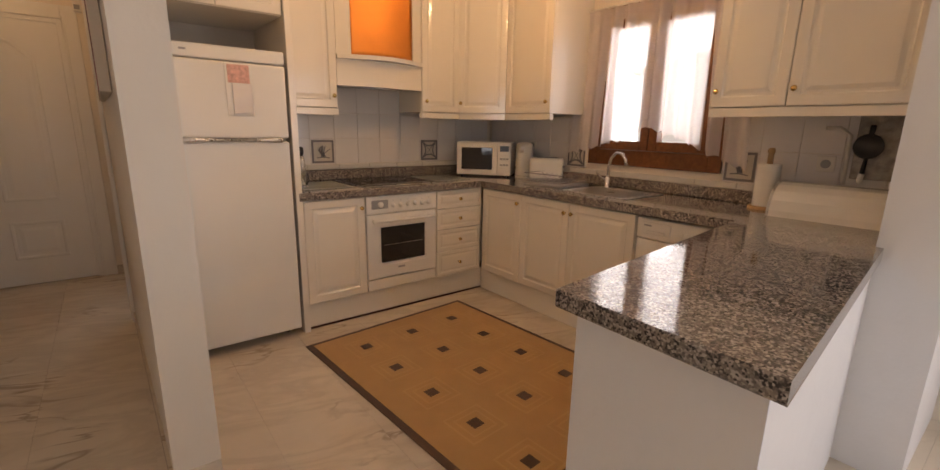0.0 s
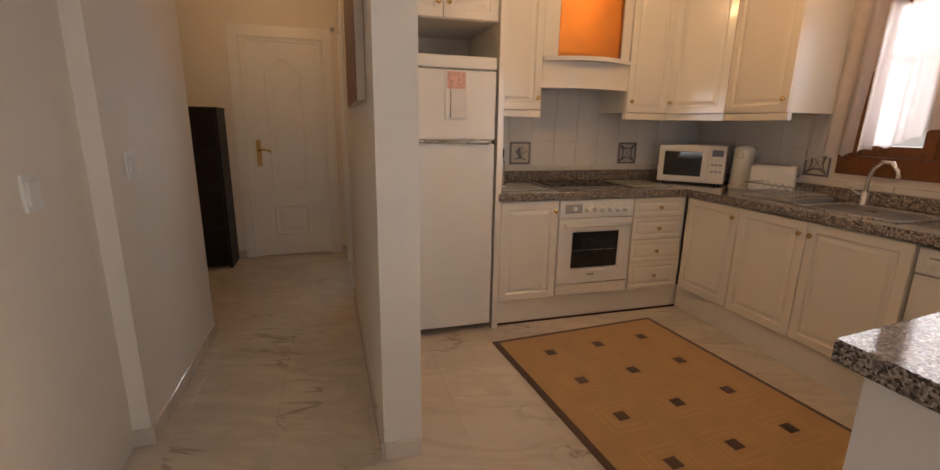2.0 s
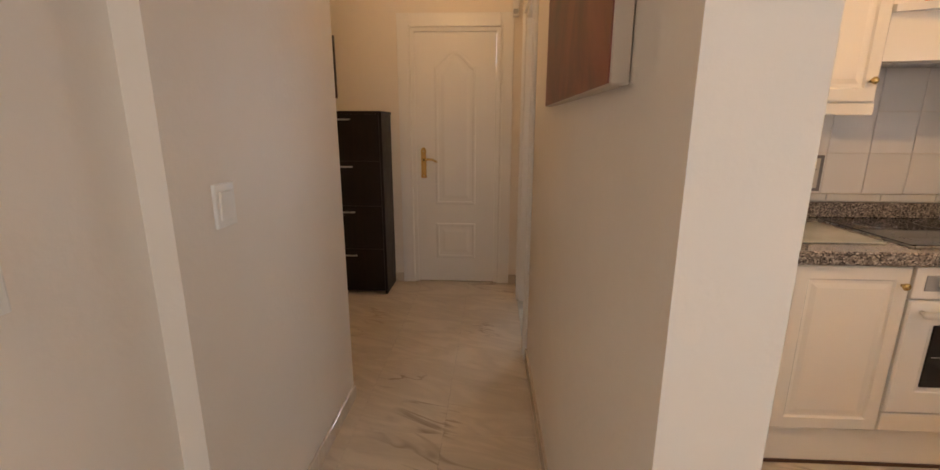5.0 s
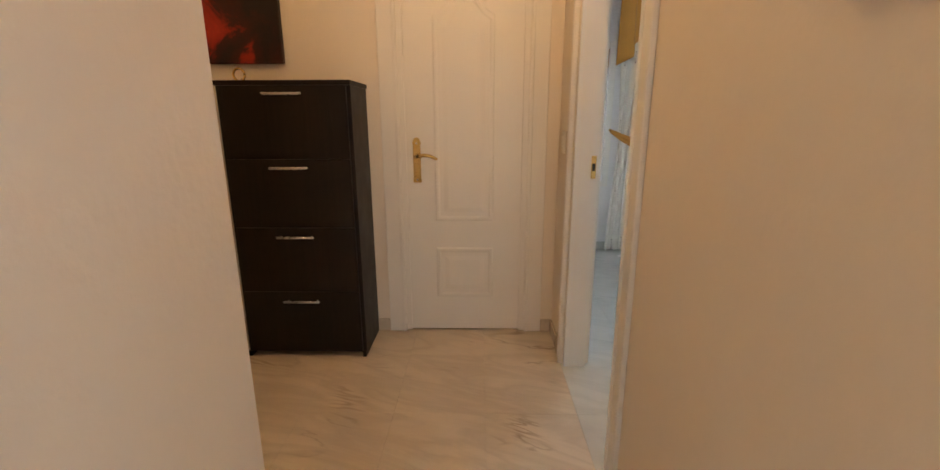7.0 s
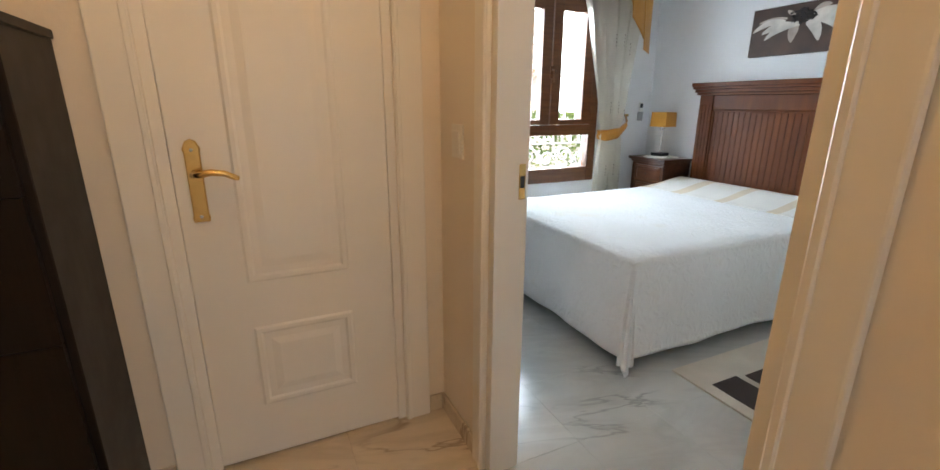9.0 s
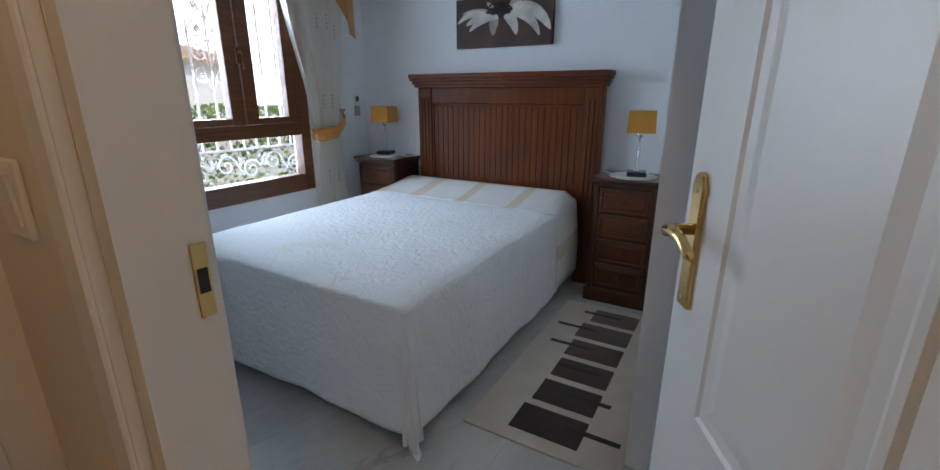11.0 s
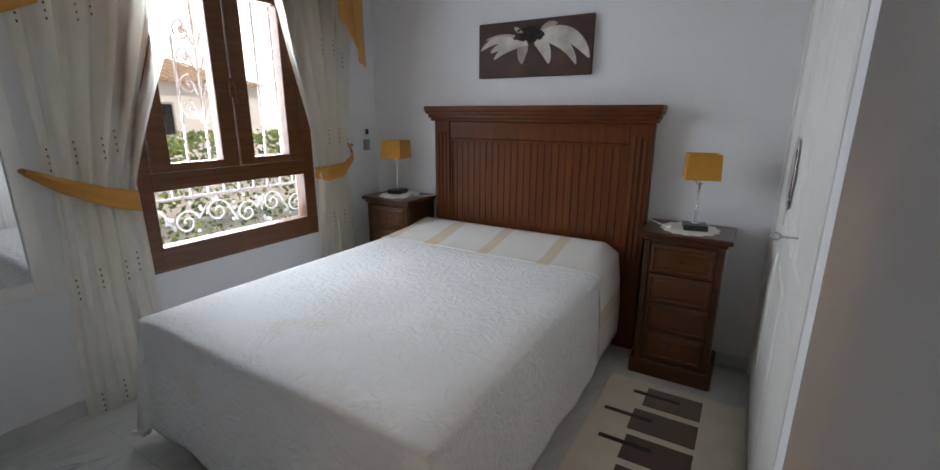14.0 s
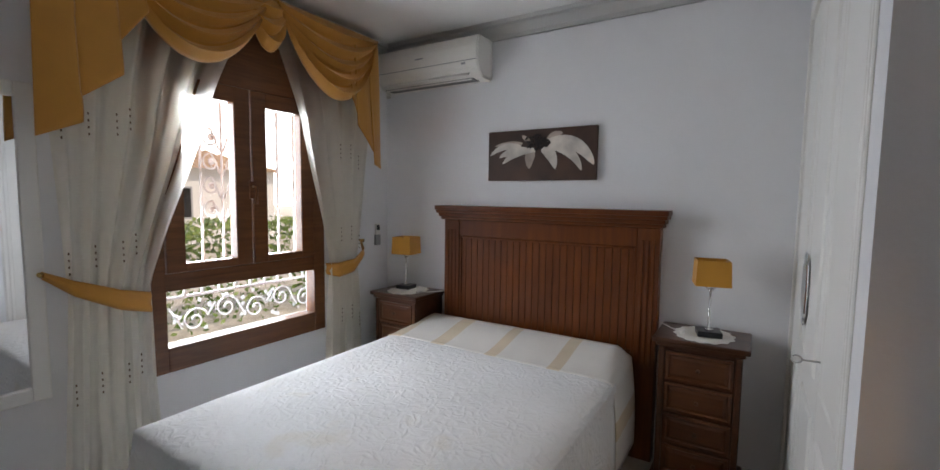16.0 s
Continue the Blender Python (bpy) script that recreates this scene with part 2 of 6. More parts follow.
def block(x0, x1, y0, y1, z0, z1, bevel=0.0, seg=2, bm=None):
    own = bmesh.new()
    bmesh.ops.create_cube(own, size=1.0)
    for v in own.verts:
        v.co = Vector(((x0 + x1) / 2 + v.co.x * (x1 - x0), (y0 + y1) / 2 + v.co.y * (y1 - y0), (z0 + z1) / 2 + v.co.z * (z1 - z0)))
    if bevel:
        bmesh.ops.bevel(own, geom=own.edges[:], offset=bevel, segments=seg, affect="EDGES", profile=0.6)
    if bm is None:
        return own
    return join(bm, own)


def join(bm, other, m=None):
    """Adds another bmesh to bm."""
    table = {}
    for v in other.verts:
        table[v] = bm.verts.new(m @ v.co if m is not None else v.co)
    for f in other.faces:
        try:
            bm.faces.new([table[v] for v in f.verts])
        except ValueError:
            pass
    other.free()
    return bm


def rings_panel(w, h, rings, back, bm=None, at=(0, 0, 0)):
    """A front facing -y, stepped by rings of (inset, how far out), from the lower left corner at."""
    bm = bm or bmesh.new()
    loops = []
    for inset, out in [(0, -back), *rings]:
        pts = [(inset, inset), (w - inset, inset), (w - inset, h - inset), (inset, h - inset)]
        loops.append([bm.verts.new((at[0] + x, at[1] - out, at[2] + z)) for x, z in pts])
    for a, b in zip(loops, loops[1:]):
        for k in range(4):
            bm.faces.new((a[k], a[(k + 1) % 4], b[(k + 1) % 4], b[k]))
    bm.faces.new(loops[-1])
    bm.faces.new(loops[0][::-1])
    return bm


def lathe(profile, seg=20, m=None, bm=None):
    """Turned round z from (radius, height) pairs, closed by caps."""
    bm = bm or bmesh.new()
    rows = []
    for r, z in profile:
        row = []
        for k in range(seg):
            a = 2 * math.pi * k / seg
            co = Vector((max(r, 1e-4) * math.cos(a), max(r, 1e-4) * math.sin(a), z))
            row.append(bm.verts.new(m @ co if m is not None else co))
        rows.append(row)
    for a, b in zip(rows, rows[1:]):
        for k in range(seg):
            bm.faces.new((a[k], a[(k + 1) % seg], b[(k + 1) % seg], b[k]))
    bm.faces.new(rows[0][::-1])
    bm.faces.new(rows[-1])
    return bm


def tube(points, radius, seg=8, bm=None):
    """A round bar along points; radius may be a list."""
    bm = bm or bmesh.new()
    pts = [Vector(p) for p in points]
    radii = radius if isinstance(radius, (list, tuple)) else [radius] * len(pts)
    rows, side = [], None
    for k, p in enumerate(pts):
        way = (pts[min(k + 1, len(pts) - 1)] - pts[max(k - 1, 0)]).normalized()
        if side is None:
            side = way.orthogonal().normalized()
        side = (side - way * side.dot(way)).normalized()
        up = way.cross(side)
        rows.append([bm.verts.new(p + radii[k] * (math.cos(a) * side + math.sin(a) * up)) for a in (2 * math.pi * j / seg for j in range(seg))])
    for a, b in zip(rows, rows[1:]):
        for j in range(seg):
            bm.faces.new((a[j], a[(j + 1) % seg], b[(j + 1) % seg], b[j]))
    bm.faces.new(rows[0][::-1])
    bm.faces.new(rows[-1])
    return bm


def sheet(nu, nv, f, thick=0.0):
    """A grid f(u, v) -> place, u and v from 0 to 1; thick gives it a back."""
    bm = bmesh.new()
    grid = [[bm.verts.new(f(i / nu, j / nv)) for j in range(nv + 1)] for i in range(nu + 1)]
    for i in range(nu):
        for j in range(nv):
            bm.faces.new((grid[i][j], grid[i + 1][j], grid[i + 1][j + 1], grid[i][j + 1]))
    if thick:
        bm.normal_update()
        back = {v: bm.verts.new(v.co - v.normal * thick) for row in grid for v in row}
        rim = [e for e in bm.edges if len(e.link_faces) == 1]
        for f in bm.faces[:]:
            bm.faces.new([back[v] for v in reversed(f.verts)])
        for e in rim:
            a, b = e.verts
            bm.faces.new((a, b, back[b], back[a]))
    return bm


def wall(name, x0, x1, y0, y1, z0, z1, material, label, holes=(), along="x"):
    """A wall with through openings (from, to, bottom, top) along its length."""
    bm = bmesh.new()
    lo, hi = (x0, x1) if along == "x" else (y0, y1)
    cuts = sorted({lo, hi, *[h[0] for h in holes], *[h[1] for h in holes]})
    for a, b in zip(cuts, cuts[1:]):
        spans = [(z0, z1)]
        for h in holes:
            if h[0] <= a and b <= h[1]:
                spans = [s for s in ((z0, h[2]), (h[3], z1)) if s[1] - s[0] > 1e-4]
        for s0, s1 in spans:
            if along == "x":
                block(a, b, y0, y1, s0, s1, bm=bm)
            else:
                block(x0, x1, a, b, s0, s1, bm=bm)
    bmesh.ops.remove_doubles(bm, verts=bm.verts, dist=1e-5)
    inner = [f for f in bm.faces if sum(1 for g in bm.faces if g is not f and (g.calc_center_median() - f.calc_center_median()).length < 1e-5)]
    bmesh.ops.delete(bm, geom=inner, context="FACES")
    return whole(name, bm, material, label, "wall", kind="structure")


# ---------------------------------------------------------------- structure
CEIL_Z = 2.60
XP = 0.04            # hall face of the partition
whole("floor", block(-3.2, 3.3, -9.2, 2.1, -0.14, -0.012), GROUT, "grout bed under the marble floor tiles", "floor", kind="structure")
whole("ceiling", block(-3.2, 3.3, -9.2, 2.1, CEIL_Z, CEIL_Z + 0.12), CEIL, "smooth white painted ceiling", "ceiling", kind="structure")

# hall and living room
XD = 0.01            # hall face of the bedroom doorway's wall


def prism(foot, z0, z1):
    """An upright block over the corners given."""
    bm = bmesh.new()
    lo, hi = [[bm.verts.new((x, y, z)) for x, y in foot] for z in (z0, z1)]
    for k in range(len(foot)):
        bm.faces.new((lo[k], lo[(k + 1) % len(foot)], hi[(k + 1) % len(foot)], hi[k]))
    bm.faces.new(hi)
    bm.faces.new(lo[::-1])
    return bm


whole("wall_partition", prism([(XP, -3.275), (XP + 0.15, -3.275), (XP + 0.15, -1.45), (XD, -1.45)], 0, CEIL_Z), WALL, "cream plastered partition between hall and kitchen", "wall", kind="structure")
whole("baseboard_partition", prism([(XP - 0.012, -3.275), (XP + 0.006, -3.275), (XD + 0.007, -1.425), (XD - 0.011, -1.425)], 0, 0.075), MARBLE, "narrow marble skirting along the partition", "baseboard", kind="structure")
wall("wall_hall_bedroom", XD, XP + 0.075, -1.45, 2.0, 0, CEIL_Z, WALL, "cream plastered wall with a bedroom doorway", [(-1.345, -0.474, 0, 2.06)], "y")
YE = -0.085          # face of the hall's end wall
wall("wall_hall_end", -2.6, XP, YE, YE + 0.12, 0, CEIL_Z, WALL, "cream plastered end wall of the hall", [(-0.862, -0.160, 0, 2.055)])
wall("wall_hall_left", -1.02, -0.875, -2.93, -1.845, 0, CEIL_Z, WALL, "cream plastered hall wall with a light switch")
wall("wall_living_left", -1.14, -0.94, -9.0, -2.93, 0, CEIL_Z, WALL, "cream plastered living room wall")
wall("wall_alcove_side", -2.72, -2.60, -1.965, 0.12, 0, CEIL_Z, WALL, "cream plastered alcove side wall")
wall("wall_alcove_back", -2.60, -1.02, -1.965, -1.845, 0, CEIL_Z, WALL, "cream plastered alcove wall")
wall("wall_living_south", -1.14, 3.1, -9.1, -8.95, 0, CEIL_Z, WALL, "cream plastered wall with a wide patio opening", [(-0.6, 1.8, 0.05, 2.2)])
wall("wall_living_east", 2.92, 3.1, -8.95, -4.86, 0, CEIL_Z, WALL, "cream plastered living room wall with a window", [(-7.6, -5.9, 0.6, 2.15)], "y")

# kitchen
wall("wall_kitchen_cooker", XP + 0.15, 2.92, -1.58, -1.45, 0, CEIL_Z, WALL, "cream wall behind the cooker run")
wall("wall_kitchen_window", 2.92, 3.12, -4.86, -1.33, 0, CEIL_Z, WALL, "cream wall with the kitchen window", [(-3.75, -2.77, 1.06, 2.14)], "y")
wall("wall_kitchen_pier", 2.20, 2.92, -4.86, -4.645, 0, CEIL_Z, WALL_BED, "white plastered pier at the end of the peninsula")

# bedroom
XB, YW = 2.855, 1.71
wall("wall_bedroom_window", XP + 0.075, XB + 0.15, YW, YW + 0.18, 0, CEIL_Z, WALL_BED, "white plastered wall with the bedroom window", [(1.155, 2.215, 0.575, 2.40)])
wall("wall_bedroom_head", XB, XB + 0.15, -1.45, YW, 0, CEIL_Z, WALL_BED, "white plastered wall behind the bed")
wall("wall_bedroom_back", XP + 0.081, XB, -1.449, -1.41, 0, CEIL_Z, WALL_BED, "white plastered wall beside the open door")
wall("wall_wardrobe_side", 1.13, 1.23, -1.41, -0.925, 0, CEIL_Z, WALL_BED, "white plastered return wall beside the wardrobe")
wall("wall_wardrobe_lintel", 1.23, XB, -1.02, -0.927, 2.36, CEIL_Z, WALL_BED, "white plastered band above the wardrobe doors")
inner = bmesh.new()
block(XP + 0.075, XP + 0.081, -0.474, YW, 0, CEIL_Z, bm=inner)
block(XP + 0.075, XP + 0.081, -1.45, -1.345, 0, CEIL_Z, bm=inner)
block(XP + 0.075, XP + 0.081, -1.345, -0.474, 2.06, CEIL_Z, bm=inner)
whole("wall_bedroom_door_side", inner, WALL_BED, "white painted bedroom side of the doorway wall", "wall", kind="structure")


def cove(name, x0, x1, y0, y1, material, label, sides="nesw"):
    """A stepped plaster moulding where walls meet the ceiling."""
    bm = bmesh.new()
    steps = [(0.0, 0.10), (0.012, 0.10), (0.018, 0.075), (0.05, 0.03), (0.075, 0.022), (0.082, 0.0)]
    for s in sides:
        ends = {"n": ((x0, y1), (x1, y1), (0, -1)), "s": ((x0, y0), (x1, y0), (0, 1)), "w": ((x0, y0), (x0, y1), (1, 0)), "e": ((x1, y0), (x1, y1), (-1, 0))}[s]
        (ax, ay), (bx, by), (nx, ny) = ends
        rows = [[bm.verts.new((px + nx * o, py + ny * o, CEIL_Z - d - 0.001)) for o, d in steps] for px, py in ((ax, ay), (bx, by))]
        for k in range(len(steps) - 1):
            bm.faces.new((rows[0][k], rows[1][k], rows[1][k + 1], rows[0][k + 1]))
        bmesh.ops.solidify(bm, geom=bm.faces[:], thickness=0.0)
    return whole(name, bm, material, label, "trim", kind="structure")


cove("trim_bedroom", XP + 0.081, XB, -0.925, YW, CEIL, "white stepped plaster cove round the ceiling", "nes")
cove("trim_hall", -2.6, XD, -1.86, YE, CEIL, "white stepped plaster cove in the hall", "ne")


def skirting(name, spans, material, label):
    bm = bmesh.new()
    for x0, x1, y0, y1 in spans:
        block(x0, x1, y0, y1, 0.0, 0.075, 0.003, 1, bm=bm)
    return whole(name, bm, material, label, "baseboard", kind="structure")


skirting("baseboard_hall", [(-0.875, -0.863, -2.93, -1.845), (XD - 0.012, XD, -0.395, YE), (-2.6, -0.965, YE - 0.012, YE), (-0.06, XD - 0.012, YE - 0.012, YE),
                            (XP, XP + 0.15, -3.287, -3.275), (-1.02, -1.008, -8.9, -2.942), (-1.008, -0.863, -2.942, -2.93)], MARBLE, "narrow marble skirting along the hall")
skirting("baseboard_bedroom", [(XP + 0.081, XB, YW - 0.012, YW), (XB - 0.012, XB, -0.925, YW - 0.012), (1.118, 1.13, -1.41, -0.925), (XP + 0.10, 1.118, -1.41, -1.398)], MARBLE_COOL, "narrow grey marble skirting in the bedroom")
# ---------------------------------------------------------------- doors


def door_set(name, m, w, h, label, arch=0.085, depth=0.10, leaf_open=None, hinge_right=False, handle_left=True, back=True):
    """A lined doorway with architraves; the leaf, with raised panels and brass handles, is shut or swung."""
    ob = thing(name, label, "door", m=m)
    tagged(ob, kind="structure")
    for s in (0, 1):
        bm = bmesh.new()
        y0, y1 = (-0.018, 0.0) if s == 0 else (depth, depth + 0.018)
        if s == 1 and not back:
            continue
        for x0, x1 in ((-arch, 0.0), (w, w + arch)):
            block(x0, x1, y0, y1, 0, h + arch, 0.005, 2, bm=bm)
            e = x1 - 0.02 if x0 < 0 else x0 + 0.004
            block(e, e + 0.016, y0 - 0.006 if s == 0 else y1 - 0.004, y0 + 0.004 if s == 0 else y1 + 0.006, 0, h + 0.02, 0.003, 1, bm=bm)
        block(0.0, w, y0, y1, h, h + arch, 0.005, 2, bm=bm)
        part("architrave", bm, DOOR_WHITE, ob)
    bm = bmesh.new()
    block(0.0, 0.03, 0.001, depth - 0.001, 0, h, bm=bm)
    block(w - 0.03, w, 0.001, depth - 0.001, 0, h, bm=bm)
    block(0.03, w - 0.03, 0.001, depth - 0.001, h - 0.03, h, bm=bm)
    part("door_lining", bm, DOOR_WHITE, ob)
    return ob


def leaf_bm(w, h, t=0.036):
    bm = block(0, w, -t / 2, t / 2, 0.008, h, 0.002, 1)
    return bm


def panel_bm(w, z0, z1, margin, t=0.036, arched=False, side=-1):
    """A raised and fielded panel proud of the leaf."""
    bm = bmesh.new()
    pw, ph = w - 2 * margin, z1 - z0
    rings = [(0.0, 0.0), (0.008, 0.005), (0.020, 0.005), (0.028, 0.001), (0.05, 0.001), (0.075, 0.0045)]
    n = 16
    loops = []
    for inset, out in [(0.0, -0.002), *rings]:
        pts = [(inset, inset), (pw - inset, inset)]
        top = ph - inset
        if arched:
            rise = 0.11
            for k in range(n + 1):
                u = k / n
                x = pw - inset - u * (pw - 2 * inset)
                pts.append((x, top - rise + rise * (0.5 - 0.5 * math.cos(2 * math.pi * u)) ** 0.8))
        else:
            pts += [(pw - inset, top), (inset, top)]
        loops.append([bm.verts.new((margin + x, side * (t / 2 + out), z0 + z)) for x, z in pts])
    for a, b in zip(loops, loops[1:]):
        for k in range(len(a)):
            bm.faces.new((a[k], a[(k + 1) % len(a)], b[(k + 1) % len(b)], b[k]))
    bm.faces.new(loops[-1])
    return bm


def door_handle(parent, x, z, side, turn, t=0.036):
    """A long brass plate with a curved lever; side is the face it sits on, turn the way the lever points."""
    y = side * t / 2
    prof = [(-0.021, -0.112), (0.021, -0.112), (0.024, -0.10), (0.021, -0.088), (0.021, 0.095), (0.024, 0.108), (0.014, 0.130), (0.0, 0.137), (-0.014, 0.130), (-0.024, 0.108), (-0.021, 0.095), (-0.021, -0.088), (-0.024, -0.10)]
    bm = bmesh.new()
    rows = []
    for scale, out in ((1.0, -0.001), (1.0, 0.006), (0.82, 0.010)):
        rows.append([bm.verts.new((x + px * scale, y + side * out, z + pz * (0.97 + 0.03 * scale))) for px, pz in prof])
    for a, b in zip(rows, rows[1:]):
        for k in range(len(a)):
            bm.faces.new((a[k], a[(k + 1) % len(a)], b[(k + 1) % len(b)], b[k]))
    bm.faces.new(rows[-1])
    plate = part("handle_plate", bm, BRASS, parent, "worn brass handle plate")
    lever = [(x, y + side * 0.008, z + 0.035), (x, y + side * 0.045, z + 0.035), (x + turn * 0.012, y + side * 0.056, z + 0.036), (x + turn * 0.045, y + side * 0.058, z + 0.043), (x + turn * 0.08, y + side * 0.057, z + 0.038), (x + turn * 0.108, y + side * 0.056, z + 0.024), (x + turn * 0.118, y + side * 0.056, z + 0.021)]
    part("handle_lever", tube(lever, [0.011, 0.010, 0.011, 0.010, 0.009, 0.009, 0.006], 10), BRASS, plate, "curved brass lever", True)
    for dz in (0.105, -0.095):
        part("screw", lathe([(0.005, 0.0), (0.005, 0.002), (0.003, 0.003)], 10, pose(x, y + side * 0.0095, z + dz, 90 if side < 0 else -90)), STEEL, plate)


# the shut door at the end of the hall
d1 = door_set("door_1", pose(-0.862, YE, 0.0), 0.702, 2.055, "white painted panel door, shut, at the end of the hall", 0.10, 0.12)
lf = part("leaf", leaf_bm(0.640, 2.020), DOOR_WHITE, d1)
lf.matrix_local = pose(0.031, 0.022, 0)
part("raised_panel", panel_bm(0.640, 0.215, 0.52, 0.155), DOOR_WHITE, lf)
part("raised_panel", panel_bm(0.640, 0.68, 1.88, 0.155, arched=True), DOOR_WHITE, lf)
door_handle(lf, 0.058, 1.012, -1, 1)

# added strip hidden behind the leaf, stops outside light leaking under it
part("threshold", block(0.03, 0.672, 0.045, 0.118, 0.0, 0.03, 0.002, 1), MARBLE, d1, "added strip blocking light under the door")
# the bedroom door, swung into the room
d2 = door_set("door_2", pose(XD, -0.474, 0.0, 0, 0, -90), 0.871, 2.06, "white painted panel door standing open into the bedroom", 0.075, 0.111)
lf = part("leaf", leaf_bm(0.655, 2.03), DOOR_WHITE, d2)
OPEN = 63.0
lf.matrix_local = pose(0.873, 0.128, 0, 0, 0, 180 - OPEN)
for side in (-1, 1):
    part("raised_panel", panel_bm(0.655, 0.235, 0.545, 0.145, side=side), DOOR_WHITE, lf)
    part("raised_panel", panel_bm(0.655, 0.71, 1.90, 0.145, arched=True, side=side), DOOR_WHITE, lf)
    door_handle(lf, 0.60, 1.005, side, -1)
for hz in (0.25, 1.05, 1.80):
    part("hinge", lathe([(0.005, -0.066), (0.0115, -0.058), (0.0115, 0.058), (0.005, 0.066)], 12, pose(0.852, 0.112, hz)), BRASS, d2, "brass hinge", True)
keep = part("strike_plate", block(0.0301, 0.033, 0.080, 0.102, 0.975, 1.08, 0.001, 1), BRASS, d2, "small brass strike plate")
part("latch_hole", block(0.0325, 0.0338, 0.084, 0.098, 1.01, 1.045), PLASTIC_BLACK, keep)
# ---------------------------------------------------------------- bedroom
# The bedroom's things are laid out in its own axes and then moved as one to where the room lies.
outside_bedroom = set(bpy.data.objects)
XB, YW = 2.95, 1.74


def bedspread_shade():
    s = Shade("white_matelasse_bedspread", 0.75)
    tone = s.ramp(s.noise(3.0, 4.0), [(0.3, (0.77, 0.77, 0.76)), (0.7, (0.83, 0.83, 0.83))])
    blot = s.ramp(s.noise(4.2, 3.0), [(0.61, (0, 0, 0)), (0.72, (0.28, 0.28, 0.28))])
    s.color(s.mix(blot, tone, (0.70, 0.60, 0.44)))
    warp = s.add("ShaderNodeTexNoise", Vector=s.co, Scale=9.0, Detail=2.0).outputs["Color"]
    vec = s.add("ShaderNodeVectorMath", **{})
    vec.operation = "MULTIPLY_ADD"
    s.l.new(warp, vec.inputs[0])
    vec.inputs[1].default_value = (0.16, 0.16, 0.16)
    s.l.new(s.co, vec.inputs[2])
    scroll = s.add("ShaderNodeTexVoronoi", Vector=vec.outputs[0], Scale=21.0)
    scroll.feature = "DISTANCE_TO_EDGE"
    line = s.ramp(scroll.outputs["Distance"], [(0.02, (1, 1, 1)), (0.30, (0, 0, 0))])
    s.bump(s.mix(0.3, line, s.noise(160.0, 3.0)), 0.75, 0.005)
    return s.set(Sheen_Weight=0.2).m


SPREAD = bedspread_shade()
STRIPE = cloth("cream_sheet_cotton", (0.78, 0.75, 0.70), 0.06)
STRIPE_GOLD = cloth("gold_stripe_cotton", (0.70, 0.58, 0.42), 0.1)
MATTRESS = cloth("white_divan_cloth", (0.70, 0.70, 0.68), 0.08)

BX0, BX1, BY0, BY1, BZ = 1.00, 2.82, -0.17, 1.24, 0.565


def drape(x0, x1, y0, y1, top, drop, nx, ny, seed, foot=True):
    """A cloth lying on the bed and hanging over its edges, with soft folds."""
    rnd = random.Random(seed)
    ph = [rnd.uniform(0, 6.28) for _ in range(4)]
    ox0 = x0 - drop if foot else x0

    def f(u, v):
        x = ox0 + u * (x1 - ox0)
        y = (y0 - drop) + v * (y1 - y0 + 2 * drop)
        dx = max(0.0, x0 - x)
        dy = max(0.0, y0 - y, y - y1)
        d = math.hypot(dx, dy)
        cx, cy = max(x, x0), min(max(y, y0), y1)
        wrinkle = 0.004 * noise.noise((x * 5, y * 5, seed)) + 0.006 * noise.noise((x * 2, y * 2, seed + 5))
        if d < 1e-6:
            edge = min(x - x0 if foot else 9, y - y0, y1 - y)
            return Vector((x, y, top + wrinkle - 0.018 * math.exp(-edge / 0.03)))
        wx, wy = -dx / d, math.copysign(dy / d, y - (y0 + y1) / 2)
        d = min(d, drop)
        along = x * abs(wy) + y * abs(wx)
        corner = min(dx, dy) / max(d, 1e-3)
        ripple = 0.007 * math.sin(along * 9 + ph[0]) + 0.004 * math.sin(along * 21 + ph[1])
        fold = math.sin(9.0 * math.atan2(dy, dx)) if corner > 1e-3 else 0.0
        out = 0.02 + 0.03 * (d / drop) + ripple * (d / drop) + corner * (d / drop) * (0.055 + 0.040 * fold)
        fall = d - 0.012 + 0.03 * min(1.0, corner * 4.0) * (d / drop) ** 2
        return Vector((cx + wx * out, cy + wy * out, top - 0.018 - fall + wrinkle * 0.5))
    return sheet(nx, ny, f, 0.006)


bed = thing("bed", "double bed made up with a white embossed bedspread", "bed")
part("divan_base", block(BX0 + 0.02, BX1, BY0 + 0.02, BY1 - 0.02, 0.10, 0.32, 0.012), MATTRESS, bed, "white cloth divan base")
part("mattress", block(BX0 + 0.01, BX1, BY0 + 0.01, BY1 - 0.01, 0.32, BZ - 0.004, 0.05, 3), MATTRESS, bed)
for lx in (BX0 + 0.15, BX1 - 0.15):
    for ly in (BY0 + 0.15, BY1 - 0.15):
        part("leg", lathe([(0.02, 0), (0.026, 0.1)], 12, pose(lx, ly, 0)), PLASTIC_BLACK, bed)
spread = whole("bedspread", drape(BX0, 2.47, BY0, BY1, BZ + 0.022, 0.495, 110, 130, 3), SPREAD, "white embossed bedspread hanging over the bed", "bedspread", smooth=True)
pillow = thing("pillow_cover", "cream sheet with gold stripes over the pillows", "bed sheet")


